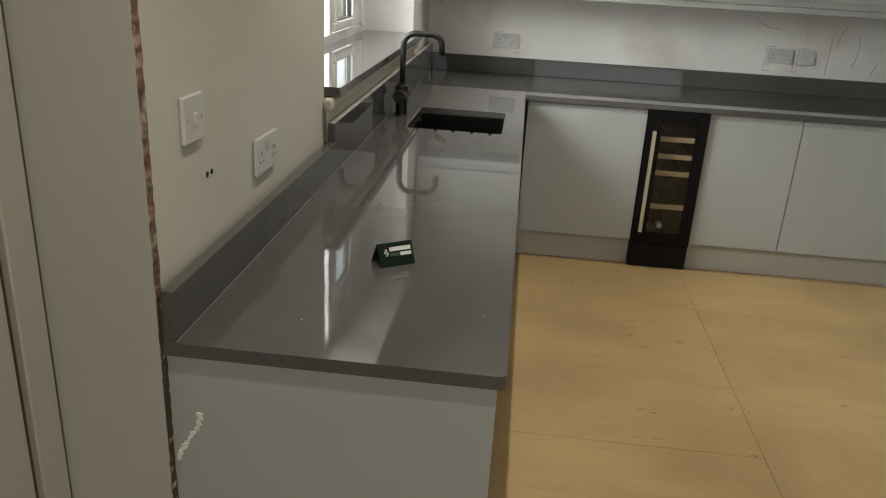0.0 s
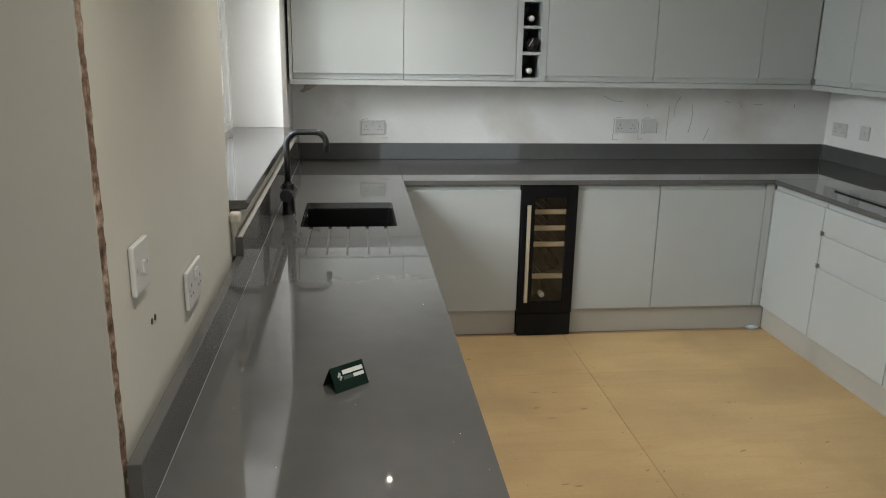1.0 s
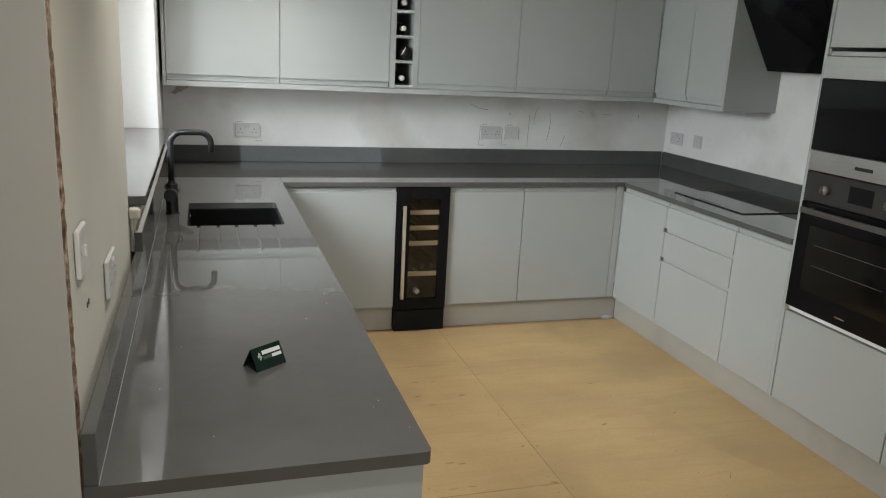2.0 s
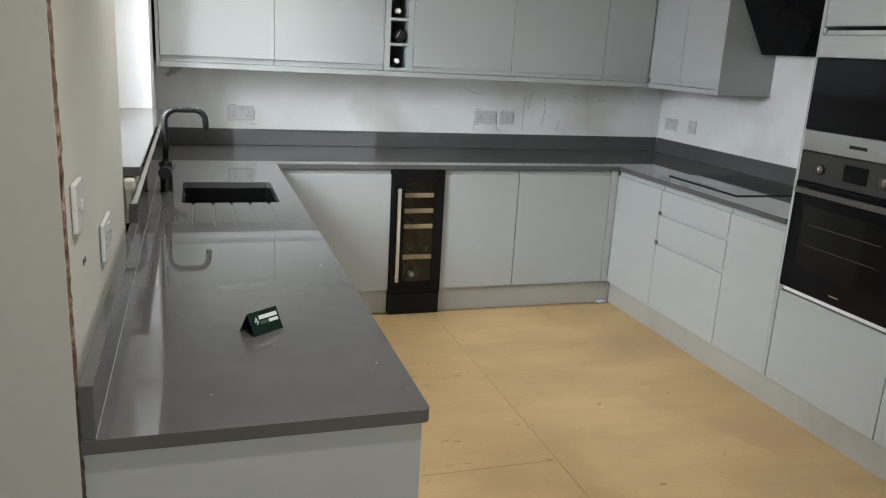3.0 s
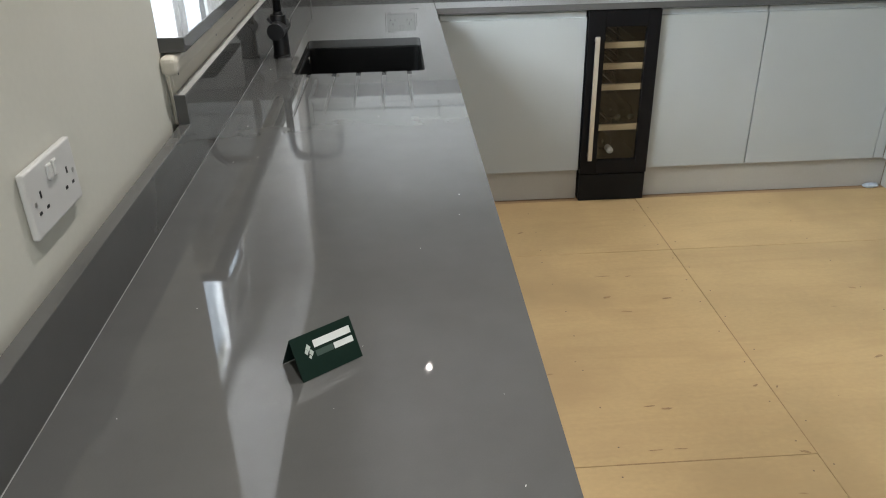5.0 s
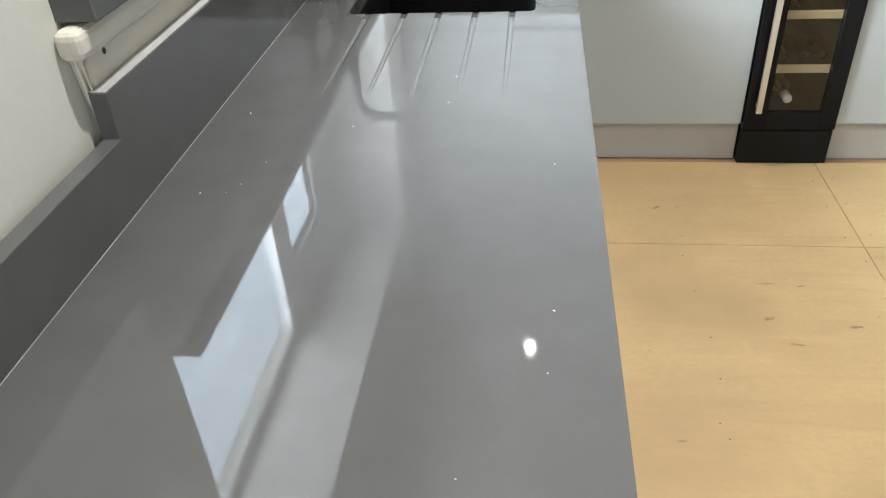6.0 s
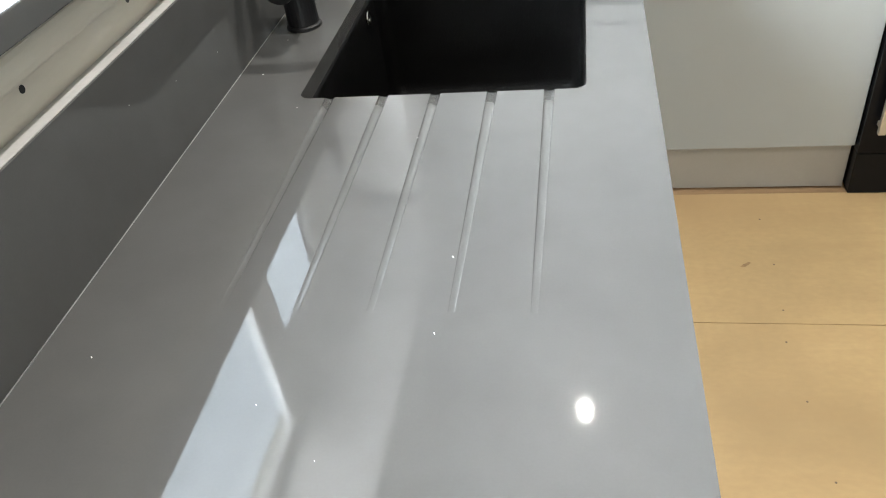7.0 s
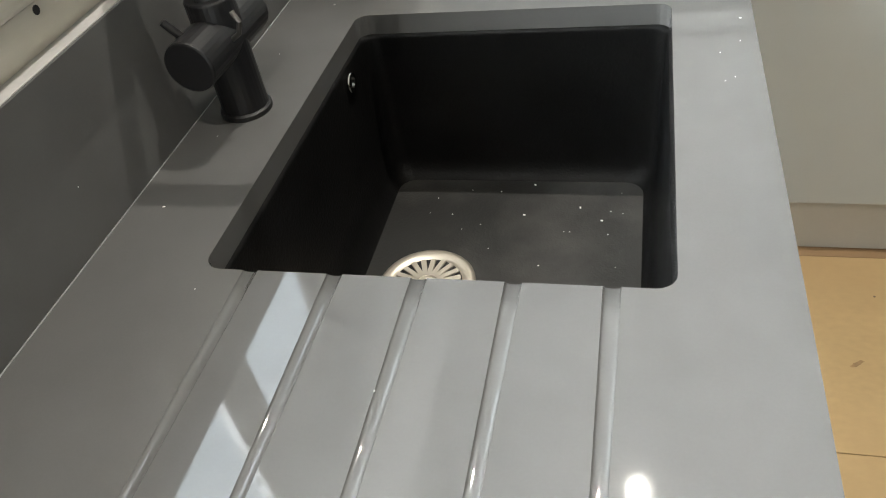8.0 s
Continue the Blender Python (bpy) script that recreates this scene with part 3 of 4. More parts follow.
tap = thing("kitchen_tap", (0.078, 2.170, TOP), "matt black swan neck tap with a side lever", "tap")
TX, TY = 0.078, 2.176
part("base_flange", lathe([(0.0285, 0.900), (0.0285, 0.905), (0.026, 0.907)], (TX, TY, 0)), BLACK, tap, smooth=False)
part("body", cyl((TX, TY, 0.906), (TX, TY, 1.030), 0.0255, 0.0250, 32, 0.002), BLACK, tap, smooth=False)
valve = part("valve", cyl((TX - 0.004, TY - 0.068, 0.988), (TX + 0.002, TY + 0.062, 0.988), 0.0265, 0.0265, 32, 0.0025), BLACK, tap)
part("lever", cyl((TX - 0.010, TY - 0.045, 1.005), (TX - 0.026, TY - 0.050, 1.028), 0.0045, 0.004, 14, 0.001), BLACK, valve)
part("spray_button", tube([(TX + 0.022, TY - 0.020, 0.992), (TX + 0.034, TY - 0.022, 1.000), (TX + 0.038, TY - 0.022, 1.012), (TX + 0.032, TY - 0.020, 1.022)], 0.0026, 10), DARKSTEEL, valve, "small dark metal catch")
path = [(TX, TY, 1.028), (TX, TY, 1.12), (TX, TY, 1.195)]
rc = 0.052
path += [(TX + rc - rc * math.cos(a), TY, 1.195 + rc * math.sin(a)) for a in [radians(11.25 * k) for k in range(1, 9)]]
path += [(TX + 0.118 + 0.046 * math.sin(a), TY, 1.201 + 0.046 * math.cos(a)) for a in [radians(10 * k) for k in range(0, 10)]]
path += [(TX + 0.166, TY, 1.165)]
part("spout", tube(path, 0.0125, 18), BLACK, tap, smooth=True)
part("collar", cyl((TX, TY, 1.026), (TX, TY, 1.040), 0.0165, 0.0145, 24, 0.001), BLACK, tap)

# ---- base cabinets ----
PL = 0.150
RAIL = 0.842  # door top


def unit(name, label, facing, plane, a0, a1, fronts, back, group="fitted base cabinets", top=0.872):
    """A fitted unit: carcass, fronts of (lower, upper), and the recessed grip rail above each."""
    mid = (a0 + a1) / 2
    at = {'-y': (mid, plane + 0.3, PL), '-x': (plane + 0.3, mid, PL), '+x': (plane - 0.3, mid, PL)}[facing]
    root = thing(name, at, label, "cabinet", group)
    s = {'-y': 1, '-x': 1, '+x': -1}[facing]
    g = 0.022 * s
    lim = dict(z0=PL + 0.002, z1=top)
    if facing == '-y':
        body = box(a0 + 0.001, a1 - 0.001, plane + 0.022, back, lim["z0"], lim["z1"], 0.001)
    elif facing == '-x':
        body = box(plane + 0.022, back, a0 + 0.001, a1 - 0.001, lim["z0"], lim["z1"], 0.001)
    else:
        body = box(back, plane - 0.022, a0 + 0.001, a1 - 0.001, lim["z0"], lim["z1"], 0.001)
    part("carcass", body, CARCASS, root)
    for lo, hi in fronts:
        part("door" if hi - lo > 0.5 else "drawer_front", front(a0 + 0.0014, a1 - 0.0014, lo, hi, plane, facing), CABINET, root)
        part("grip_rail", front(a0 + 0.003, a1 - 0.003, hi - 0.004, min(hi + 0.022, top - 0.001), plane + 0.012 * s, facing, 0.008, 0.001), CABINET, root)
    return root


unit("base_cabinet", "light grey handleless corner base cabinet", '-y', FACE_B, 0.63, 1.259, [(PL, RAIL)], WALL_B - 0.03)
unit("base_cabinet", "narrow light grey handleless base cabinet", '-y', FACE_B, 1.576, 2.046, [(PL, RAIL)], WALL_B - 0.03)
unit("base_cabinet", "wide light grey handleless base cabinet", '-y', FACE_B, 2.048, 2.668, [(PL, RAIL)], WALL_B - 0.03)
solo("corner_post", box(2.670, FACE_R + 0.002, FACE_B + 0.001, FACE_B + 0.05, PL, 0.872, 0.0015), CABINET, "light grey corner filler post between cabinets", "filler panel")
unit("base_cabinet", "light grey handleless corner cabinet beside the hob", '-x', FACE_R, 2.474, FACE_B - 0.002, [(PL, RAIL)], WALL_R - 0.03)
dr = unit("drawer_cabinet", "light grey three drawer pan cabinet under the hob", '-x', FACE_R, 1.866, 2.472, [(PL, 0.527), (0.549, 0.698), (0.720, RAIL)], WALL_R - 0.03)
for z in (0.538, 0.709):
    part("rail_end", box(FACE_R - 0.004, FACE_R + 0.012, 2.4725, 2.4835, z - 0.012, z + 0.012, 0.001), DARKSTEEL, dr, "grey metal rail end")
unit("base_cabinet", "light grey handleless cabinet beside the ovens", '-x', FACE_R, 1.482, 1.864, [(PL, RAIL)], WALL_R - 0.03)
for y0, y1 in ((0.03, 0.63), (0.632, 1.232), (1.234, 1.834), (1.836, 2.436), (2.438, 2.94)):
    unit("base_cabinet", "light grey handleless base cabinet under the sink run", '+x', 0.594, y0, y1, [(PL, RAIL)], 0.03, top=0.62 if 1.2 < y0 < 2.0 else 0.872)

# end panel; a reflection on it is built as a streak of white bits
panel = thing("end_panel", (0.3, 0.01, 0), "pale grey end panel with a built-in white reflection", "panel")
part("panel_board", box(0.012, 0.600, 0.008, 0.028, 0.0, TOP - SLAB - 0.0005, 0.001), CABINET, panel)
b = bmesh.new()
rng = random.Random(2)
run = [(0.067, 0.757), (0.068, 0.75), (0.062, 0.725), (0.045, 0.70), (0.030, 0.675), (0.020, 0.65)]
for (xa, za), (xb, zb) in zip(run, run[1:]):
    for i in range(34):
        u = rng.random()
        x, z = xa + (xb - xa) * u + rng.gauss(0, 0.0022), za + (zb - za) * u
        s = rng.uniform(0.0006, 0.0018)
        merge(b, box(x - s, x + s, rng.uniform(0.0055, 0.0072), 0.0085, z - s * 1.6, z + s * 1.6, 0))
part("reflected_streak", b, CHIP_AND_GLINT, panel, "white streak built as a reflection")

# plinths
solo("plinth", box(0.60, 1.258, 2.988, 3.004, 0.001, PL - 0.002, 0.001), PLINTH, "light grey plinth board below the cabinets", "plinth")
solo("plinth", box(1.577, 2.752, 2.988, 3.004, 0.001, PL - 0.002, 0.001), PLINTH, "light grey plinth board below the cabinets", "plinth")
solo("plinth", box(2.753, 2.769, -0.4, 2.987, 0.001, PL - 0.002, 0.001), PLINTH, "long pale grey plinth board below the hob run", "plinth")
solo("plinth", box(0.530, 0.546, 0.03, 2.99, 0.001, PL - 0.002, 0.001), PLINTH, "light grey plinth board below the sink run", "plinth")

# ---- wine cooler ----
cool = thing("wine_cooler", (1.417, 3.2, 0), "slim black wine cooler with a glass door", "wine cooler")
C0, C1, CY = 1.262, 1.573, 2.946
b = box(C0 + 0.003, C0 + 0.03, CY + 0.03, 3.5, 0.004, 0.868, 0.001)
box(C1 - 0.03, C1 - 0.003, CY + 0.03, 3.5, 0.004, 0.868, 0.001, 1, b)
box(C0 + 0.03, C1 - 0.03, CY + 0.03, 3.5, 0.82, 0.868, 0.001, 1, b)
box(C0 + 0.03, C1 - 0.03, CY + 0.03, 3.5, 0.14, 0.19, 0.001, 1, b)
box(C0 + 0.03, C1 - 0.03, 3.47, 3.5, 0.19, 0.82, 0.001, 1, b)
part("cabinet_shell", b, APPLIANCE, cool)
part("kick_plate", box(C0 + 0.001, C1 - 0.002, CY + 0.004, CY + 0.04, 0.002, 0.132, 0.002), APPLIANCE, cool)
b = bmesh.new()
for args in ((C0, C0 + 0.074, 0.136, 0.871), (C1 - 0.056, C1, 0.136, 0.871), (C0 + 0.074, C1 - 0.056, 0.136, 0.200), (C0 + 0.074, C1 - 0.056, 0.803, 0.871)):
    box(args[0], args[1], CY, CY + 0.03, args[2], args[3], 0.0008, 1, b)
cd = part("door", b, GLOSSBLACK, cool)
part("glass_pane", box(C0 + 0.070, C1 - 0.052, CY + 0.012, CY + 0.018, 0.196, 0.807, 0), SMOKED, cd).visible_shadow = False
b = box(1.288, 1.307, CY - 0.034, CY - 0.020, 0.212, 0.768, 0.002, 2)
box(1.291, 1.304, CY - 0.022, CY - 0.0005, 0.226, 0.240, 0.001, 1, b)
box(1.291, 1.304, CY - 0.022, CY - 0.0005, 0.744, 0.758, 0.001, 1, b)
part("handle", b, SATIN, cd, "satin metal bar handle")
for z in (0.716, 0.623, 0.530, 0.343):
    b = box(C0 + 0.034, C1 - 0.034, CY + 0.045, CY + 0.062, z - 0.014, z + 0.012, 0.002)
    sh = part("shelf", b, BEECH, cool, "beech fronted wire shelf")
    for k in range(5):
        part("wire", cyl((C0 + 0.049 + k * 0.052, CY + 0.0621, z - 0.004), (C0 + 0.049 + k * 0.052, 3.45, z - 0.004), 0.002, seg=8), BLACK, sh)


def bottle(x, y, z, label, cap=FOIL):
    """A bottle lying with its neck towards the room."""
    root = thing("wine_bottle", (x, y, z - 0.037), label, "bottle", "wine bottles")
    prof = [(0.0, 0.30), (0.034, 0.30), (0.037, 0.294), (0.037, 0.12), (0.034, 0.10), (0.020, 0.075), (0.0145, 0.06), (0.0145, 0.002), (0.002, 0.001)]
    part("glass_body", lathe(prof, (x, y, z), 'Y', 20), BOTTLE, root, smooth=True)
    part("foil_cap", lathe([(0.0155, 0.045), (0.0158, 0.002), (0.0145, -0.0015), (0.002, -0.002)], (x, y, z), 'Y', 20), cap, root, smooth=True)
    return root


for x, z in ((1.335, 0.227), (1.412, 0.227)):
    bottle(x, CY + 0.060, z, "dark wine bottle lying at the bottom of the cooler")
for x in (1.350, 1.440, 1.500):
    bottle(x, CY + 0.075, 0.381, "dark wine bottle lying on a cooler shelf", BOTTLE)

# ---- wall cabinets ----
UF, UB, UT = 3.352, WALL_B - 0.002, 2.15   # front, back, top
UZ = 1.436                                   # door bottoms


def wall_unit(label, facing, a0, a1, plane, back):
    mid = (a0 + a1) / 2
    root = thing("wall_cabinet", (mid, plane, 1.40) if facing == '-y' else (plane, mid, 1.40), label, "wall cabinet", "fitted wall cabinets")
    if facing == '-y':
        part("carcass", box(a0 + 0.0008, a1 - 0.0008, plane + 0.021, back, 1.404, UT, 0.001), CARCASS, root)
        part("door", front(a0 + 0.0015, a1 - 0.0015, UZ, UT, plane, facing), CABINET, root)
        part("grip_rail", front(a0 + 0.002, a1 - 0.002, 1.406, UZ + 0.004, plane + 0.013, facing, 0.007, 0.001), CABINET, root)
    else:
        part("carcass", box(plane + 0.021, back, a0 + 0.0008, a1 - 0.0008, 1.404, UT, 0.001), CARCASS, root)
        part("door", front(a0 + 0.0015, a1 - 0.0015, UZ, UT, plane, facing), CABINET, root)
        part("grip_rail", front(a0 + 0.002, a1 - 0.002, 1.406, UZ + 0.004, plane + 0.013, facing, 0.007, 0.001), CABINET, root)
    return root


UR = 3.092
for a0, a1, label in ((0.022, 0.638, "light grey wall cabinet beside the window"), (0.638, 1.279, "light grey wall cabinet beside the wine rack"), (1.457, 2.099, "wide light grey handleless wall cabinet"), (2.099, 2.746, "wide light grey handleless wall cabinet"), (2.746, UR - 0.004, "narrow light grey corner wall cabinet")):
    wall_unit(label, '-y', a0, a1, UF, UB)
wall_unit("light grey corner wall cabinet beside the hood", '-x', 3.000, UF - 0.002, UR, WALL_R - 0.002)
wall_unit("light grey wall cabinet beside the hood", '-x', 2.628, 2.998, UR, WALL_R - 0.002)
solo("end_panel", box(UR - 0.001, WALL_R - 0.002, 2.607, 2.626, 1.374, UT, 0.001), CABINET, "light grey end panel beside the hood", "panel")
solo("end_panel", box(0.003, 0.0205, UF - 0.001, UB, 1.374, UT, 0.001), CABINET, "light grey end panel beside the window", "panel")
rail = thing("light_rail", (1.5, UF, 1.372), "light grey rail below the wall cabinets", "trim")
part("rail", box(0.021, UR + 0.012, UF + 0.001, UF + 0.045, 1.372, 1.402, 0.002), CABINET, rail)
part("rail", box(UR + 0.001, UR + 0.045, 2.6265, UF + 0.0, 1.372, 1.402, 0.002), CABINET, rail)

rack = thing("wine_rack", (1.368, UF, 1.40), "light grey open wine rack between wall cabinets", "wine rack")
part("side_board", box(1.280, 1.315, UF, UB, 1.404, UT, 0.001), CABINET, rack)
part("side_board", box(1.421, 1.456, UF, UB, 1.404, UT, 0.001), CABINET, rack)
for k in range(6):
    z = 1.406 + 0.1445 * k
    part("shelf_board", box(1.3155, 1.4205, UF, UB, z, z + 0.017, 0.001), CABINET, rack)
part("back_board", box(1.3155, 1.4205, UB - 0.012, UB - 0.001, 1.404, UT, 0), BLACK, rack)
for k, z in ((0, 1.423), (2, 1.712), (3, 1.857)):
    bottle(1.362, UF + 0.012, z + 0.040, "dark wine bottle with a pale cap in the rack")
# odd bundle in the middle hole
b = bmesh.new()
bmesh.ops.create_icosphere(b, subdivisions=3, radius=1)
for v in b.verts:
    d = 1 + 0.28 * noise.noise(v.co * 2.1) + 0.1 * noise.noise(v.co * 5)
    v.co = Vector((1.378 + v.co.x * 0.040 * d, UF + 0.03 + v.co.y * 0.055 * d, 1.6095 + v.co.z * 0.038 * d))
    v.co.z = max(v.co.z, 1.5682)
    v.co.x = min(v.co.x, 1.4195)
pouch = thing("bottle_pouch", (1.378, UF + 0.03, 1.568), "crumpled black pouch with a grey strap in the rack", "pouch")
part("pouch_bag", b, BLACK, pouch, smooth=True)
part("strap", tube([(1.345, UF - 0.026, 1.60), (1.352, UF - 0.032, 1.617), (1.360, UF - 0.034, 1.630), (1.366, UF - 0.028, 1.642)], 0.0028, 8), SATIN, pouch)

# ---- ovens and tall housing ----
TH0, TH1 = 0.835, 1.478
tall = thing("tall_housing", (3.08, 1.15, 0), "light grey tall oven housing with a lower door", "cabinet")
part("side_panel", box(FACE_R - 0.004, WALL_R - 0.002, TH1 - 0.018, TH1, 0.15, 2.35, 0.001), CABINET, tall)
part("side_panel", box(FACE_R + 0.02, WALL_R - 0.002, TH0, TH0 + 0.018, 0.15, 2.35, 0.001), CARCASS, tall)
part("back_panel", box(WALL_R - 0.03, WALL_R - 0.003, TH0 + 0.018, TH1 - 0.018, 0.15, 2.35, 0), CARCASS, tall)
part("lower_door", front(TH0 + 0.003, TH1 - 0.0195, PL, 0.578, FACE_R, '-x'), CABINET, tall)
part("ledge", box(FACE_R + 0.006, WALL_R - 0.031, TH0 + 0.018, TH1 - 0.019, 0.585, 0.604, 0.001), WHITE, tall)
part("upper_ledge", box(FACE_R + 0.006, WALL_R - 0.031, TH0 + 0.018, TH1 - 0.019, 1.694, 1.712, 0.001), CABINET, tall)
part("rail_end", box(FACE_R - 0.004, FACE_R + 0.004, TH1 - 0.034, TH1 - 0.020, 1.700, 1.722, 0.001), STEEL, tall, "grey metal rail end")
part("rail_end", box(FACE_R - 0.004, FACE_R + 0.004, TH1 - 0.034, TH1 - 0.020, 0.580, 0.606, 0.001), STEEL, tall, "grey metal rail end")
part("upper_door", front(TH0 + 0.003, TH1 - 0.0195, 1.728, 2.35, FACE_R, '-x'), CABINET, tall)
part("panel_bracket", box(FACE_R + 0.08, FACE_R + 0.10, TH1, TH1 + 0.006, 1.425, 1.455, 0.001), STEEL, tall, "small metal bracket")
tall2 = thing("tall_cabinet", (3.08, 0.5, 0), "light grey tall cabinet beside the ovens", "cabinet")
part("carcass", box(FACE_R + 0.022, WALL_R - 0.003, 0.20, TH0 - 0.002, 0.15, 2.35, 0.001), CARCASS, tall2)
part("door", front(0.203, TH0 - 0.002, PL, 2.35, FACE_R, '-x'), CABINET, tall2)

OV0, OV1, OX = TH0 + 0.022, TH1 - 0.0215, FACE_R - 0.012
oven = thing("oven", (2.98, 1.15, 0.605), "black glass built-in oven with a steel bar handle", "oven")
part("oven_body", box(OX + 0.03, WALL_R - 0.04, OV0 + 0.01, OV1 - 0.01, 0.605, 1.20, 0.001), APPLIANCE, oven)
od = part("oven_door", box(OX, OX + 0.03, OV0, OV1, 0.607, 1.082, 0.002), GLOSSBLACK, oven)
part("inner_window", box(OX - 0.0006, OX, OV0 + 0.07, OV1 - 0.07, 0.70, 0.985, 0), mat("inner_glass", (0.004, 0.004, 0.004), 0.08, var=0.1, bump=0), od)
for z in (0.815, 0.905):
    part("rack_line", box(OX - 0.0012, OX - 0.0002, OV0 + 0.11, OV1 - 0.11, z, z + 0.002, 0), mat("dim_rack", (0.10, 0.095, 0.09), 0.4, var=0.05, bump=0), od)
b = box(OX - 0.048, OX - 0.034, OV0 + 0.045, OV1 - 0.045, 1.040, 1.064, 0.003, 2)
for y in (OV0 + 0.07, OV1 - 0.07):
    box(OX - 0.036, OX - 0.0005, y - 0.009, y + 0.009, 1.044, 1.060, 0.001, 1, b)
part("handle", b, DARKSTEEL, od, "dark steel bar handle")
cp = part("control_panel", box(OX + 0.002, OX + 0.03, OV0, OV1, 1.086, 1.212, 0.002), mat("panel_black", (0.035, 0.034, 0.033), 0.3, var=0.1, bump=0.005), oven)
part("display", box(OX + 0.0005, OX + 0.002, 1.090, 1.212, 1.118, 1.186, 0.0003), GLOSSBLACK, cp)
for y in (1.330, 1.000):
    k = part("knob", lathe([(0.020, OX + 0.002), (0.020, OX - 0.012), (0.017, OX - 0.024), (0.003, OX - 0.025)], (0, y, 1.146), 'X', 24), DARKSTEEL, cp, "steel control knob", True)
    part("knob_grip", box(OX - 0.030, OX - 0.022, y - 0.003, y + 0.003, 1.129, 1.163, 0.0008), DARKSTEEL, k)
part("badge", box(OX - 0.0006, OX + 0.0002, 1.12, 1.17, 0.640, 0.645, 0), CHROME, od)

mw = thing("microwave", (2.98, 1.15, 1.215), "built-in microwave with steel bands and dark glass", "microwave")
part("microwave_body", box(OX + 0.03, WALL_R - 0.04, OV0 + 0.01, OV1 - 0.01, 1.222, 1.69, 0.001), APPLIANCE, mw)
low = part("lower_band", box(OX, OX + 0.03, OV0, OV1, 1.217, 1.303, 0.002), STEEL, mw, "brushed steel band")
part("badge", box(OX - 0.0006, OX + 0.0002, 1.115, 1.205, 1.252, 1.266, 0), BLACK, low)
part("door_glass", box(OX - 0.002, OX + 0.03, OV0, OV1, 1.305, 1.600, 0.002), GLOSSBLACK, mw)
part("upper_band", box(OX, OX + 0.03, OV0, OV1, 1.602, 1.692, 0.002), STEEL, mw, "brushed steel band")

# ---- hob and hood ----
hob = thing("hob", (3.09, 2.3, TOP), "black glass induction hob set on the worktop", "hob")
b = box(2.838, 3.352, 1.992, 2.606, TOP + 0.0005, TOP + 0.006, 0.0015, 2)
part("glass_top", b, HOBGLASS, hob)
ring = mat("zone_print", (0.03, 0.03, 0.03), 0.3, var=0.05, bump=0)
part("control_print", box(2.852, 2.866, 2.20, 2.40, TOP + 0.0059, TOP + 0.0063, 0), ring, hob)

hood = thing("cooker_hood", (3.35, 2.3, 1.6), "angled black glass cooker hood on the wall", "cooker hood")
HY0, HY1 = 2.000, 2.600


def slab_between(pts, y0, y1):
    b = bmesh.new()
    a = [b.verts.new((x, y0, z)) for x, z in pts]
    c = [b.verts.new((x, y1, z)) for x, z in pts]
    b.faces.new(a)
    b.faces.new(c[::-1])
    for i in range(len(pts)):
        j = (i + 1) % len(pts)
        b.faces.new((a[j], a[i], c[i], c[j]))
    bmesh.ops.recalc_face_normals(b, faces=b.faces[:])
    bmesh.ops.bevel(b, geom=b.edges[:], offset=0.002, segments=1, affect='EDGES')
    return b


part("glass_front", slab_between([(3.350, 1.616), (3.356, 1.614), (3.066, 2.098), (3.058, 2.098)], HY0, HY1), GLOSSBLACK, hood)
part("housing", slab_between([(3.362, 1.622), (WALL_R - 0.002, 1.622), (WALL_R - 0.002, 2.08), (3.085, 2.08)], HY0 + 0.006, HY1 - 0.006), APPLIANCE, hood)
part("chimney", box(3.20, WALL_R - 0.002, 2.17, 2.43, 2.0805, CEIL - 0.002, 0.002), APPLIANCE, hood)


# ---- sockets and switches ----
def plate(name, label, w, h, switches, pins, m):
    """A wall plate that faces along local -y, centred at its origin."""
    root = thing(name, (0, 0, 0), label, "socket" if pins else "switch", "wall plates")
    part("face_plate", box(-w / 2, w / 2, -0.010, -0.0005, -h / 2, h / 2, 0.003, 3), SOCKET, root)
    for x, z in switches:
        part("rocker", box(x - 0.006, x + 0.006, -0.0145, -0.0095, z - 0.010, z + 0.010, 0.0015), SOCKET, root)
    for x, z in pins:
        b = box(x - 0.002, x + 0.002, -0.0104, -0.0098, z + 0.006, z + 0.015, 0)
        for s in (-1, 1):
            box(x + s * 0.011 - 0.0035, x + s * 0.011 + 0.0035, -0.0104, -0.0098, z - 0.012, z - 0.008, 0, 1, b)
        part("pin_slots", b, BLACK, root)
    for s in (-1, 1):
        part("screw_head", cyl((s * (w / 2 - 0.013), -0.0098, 0), (s * (w / 2 - 0.013), -0.0108, 0), 0.0032, seg=12), STEEL, root)
    root.matrix_basis = m
    return root


DOUBLE = dict(w=0.146, h=0.086, switches=((-0.0085, 0.024), (0.0085, 0.024)), pins=((-0.042, -0.004), (0.042, -0.004)))
SINGLE = dict(w=0.088, h=0.086, switches=((0.0, 0.0),), pins=())
plate("double_socket", "white double wall socket near the window", m=pose(-0.001, 0.595, 1.099, 0, 0, 90), **DOUBLE)
plate("light_switch", "white single switch plate on the cream wall", m=pose(0.0, 0.195, 1.256, 0, 0, 90), **SINGLE)
plate("double_socket", "white double socket above the sink corner", m=pose(0.471, WALL_B, 1.096), **DOUBLE)
plate("double_socket", "white double socket with pencil marks round it", m=pose(2.092, WALL_B, 1.112), **DOUBLE)
plate("fused_switch", "white single fused switch beside a socket", m=pose(2.246, WALL_B, 1.112), **SINGLE)
plate("double_socket", "white socket on the wall behind the hob", m=pose(WALL_R, 3.571, 1.110, 0, 0, -90), **DOUBLE)
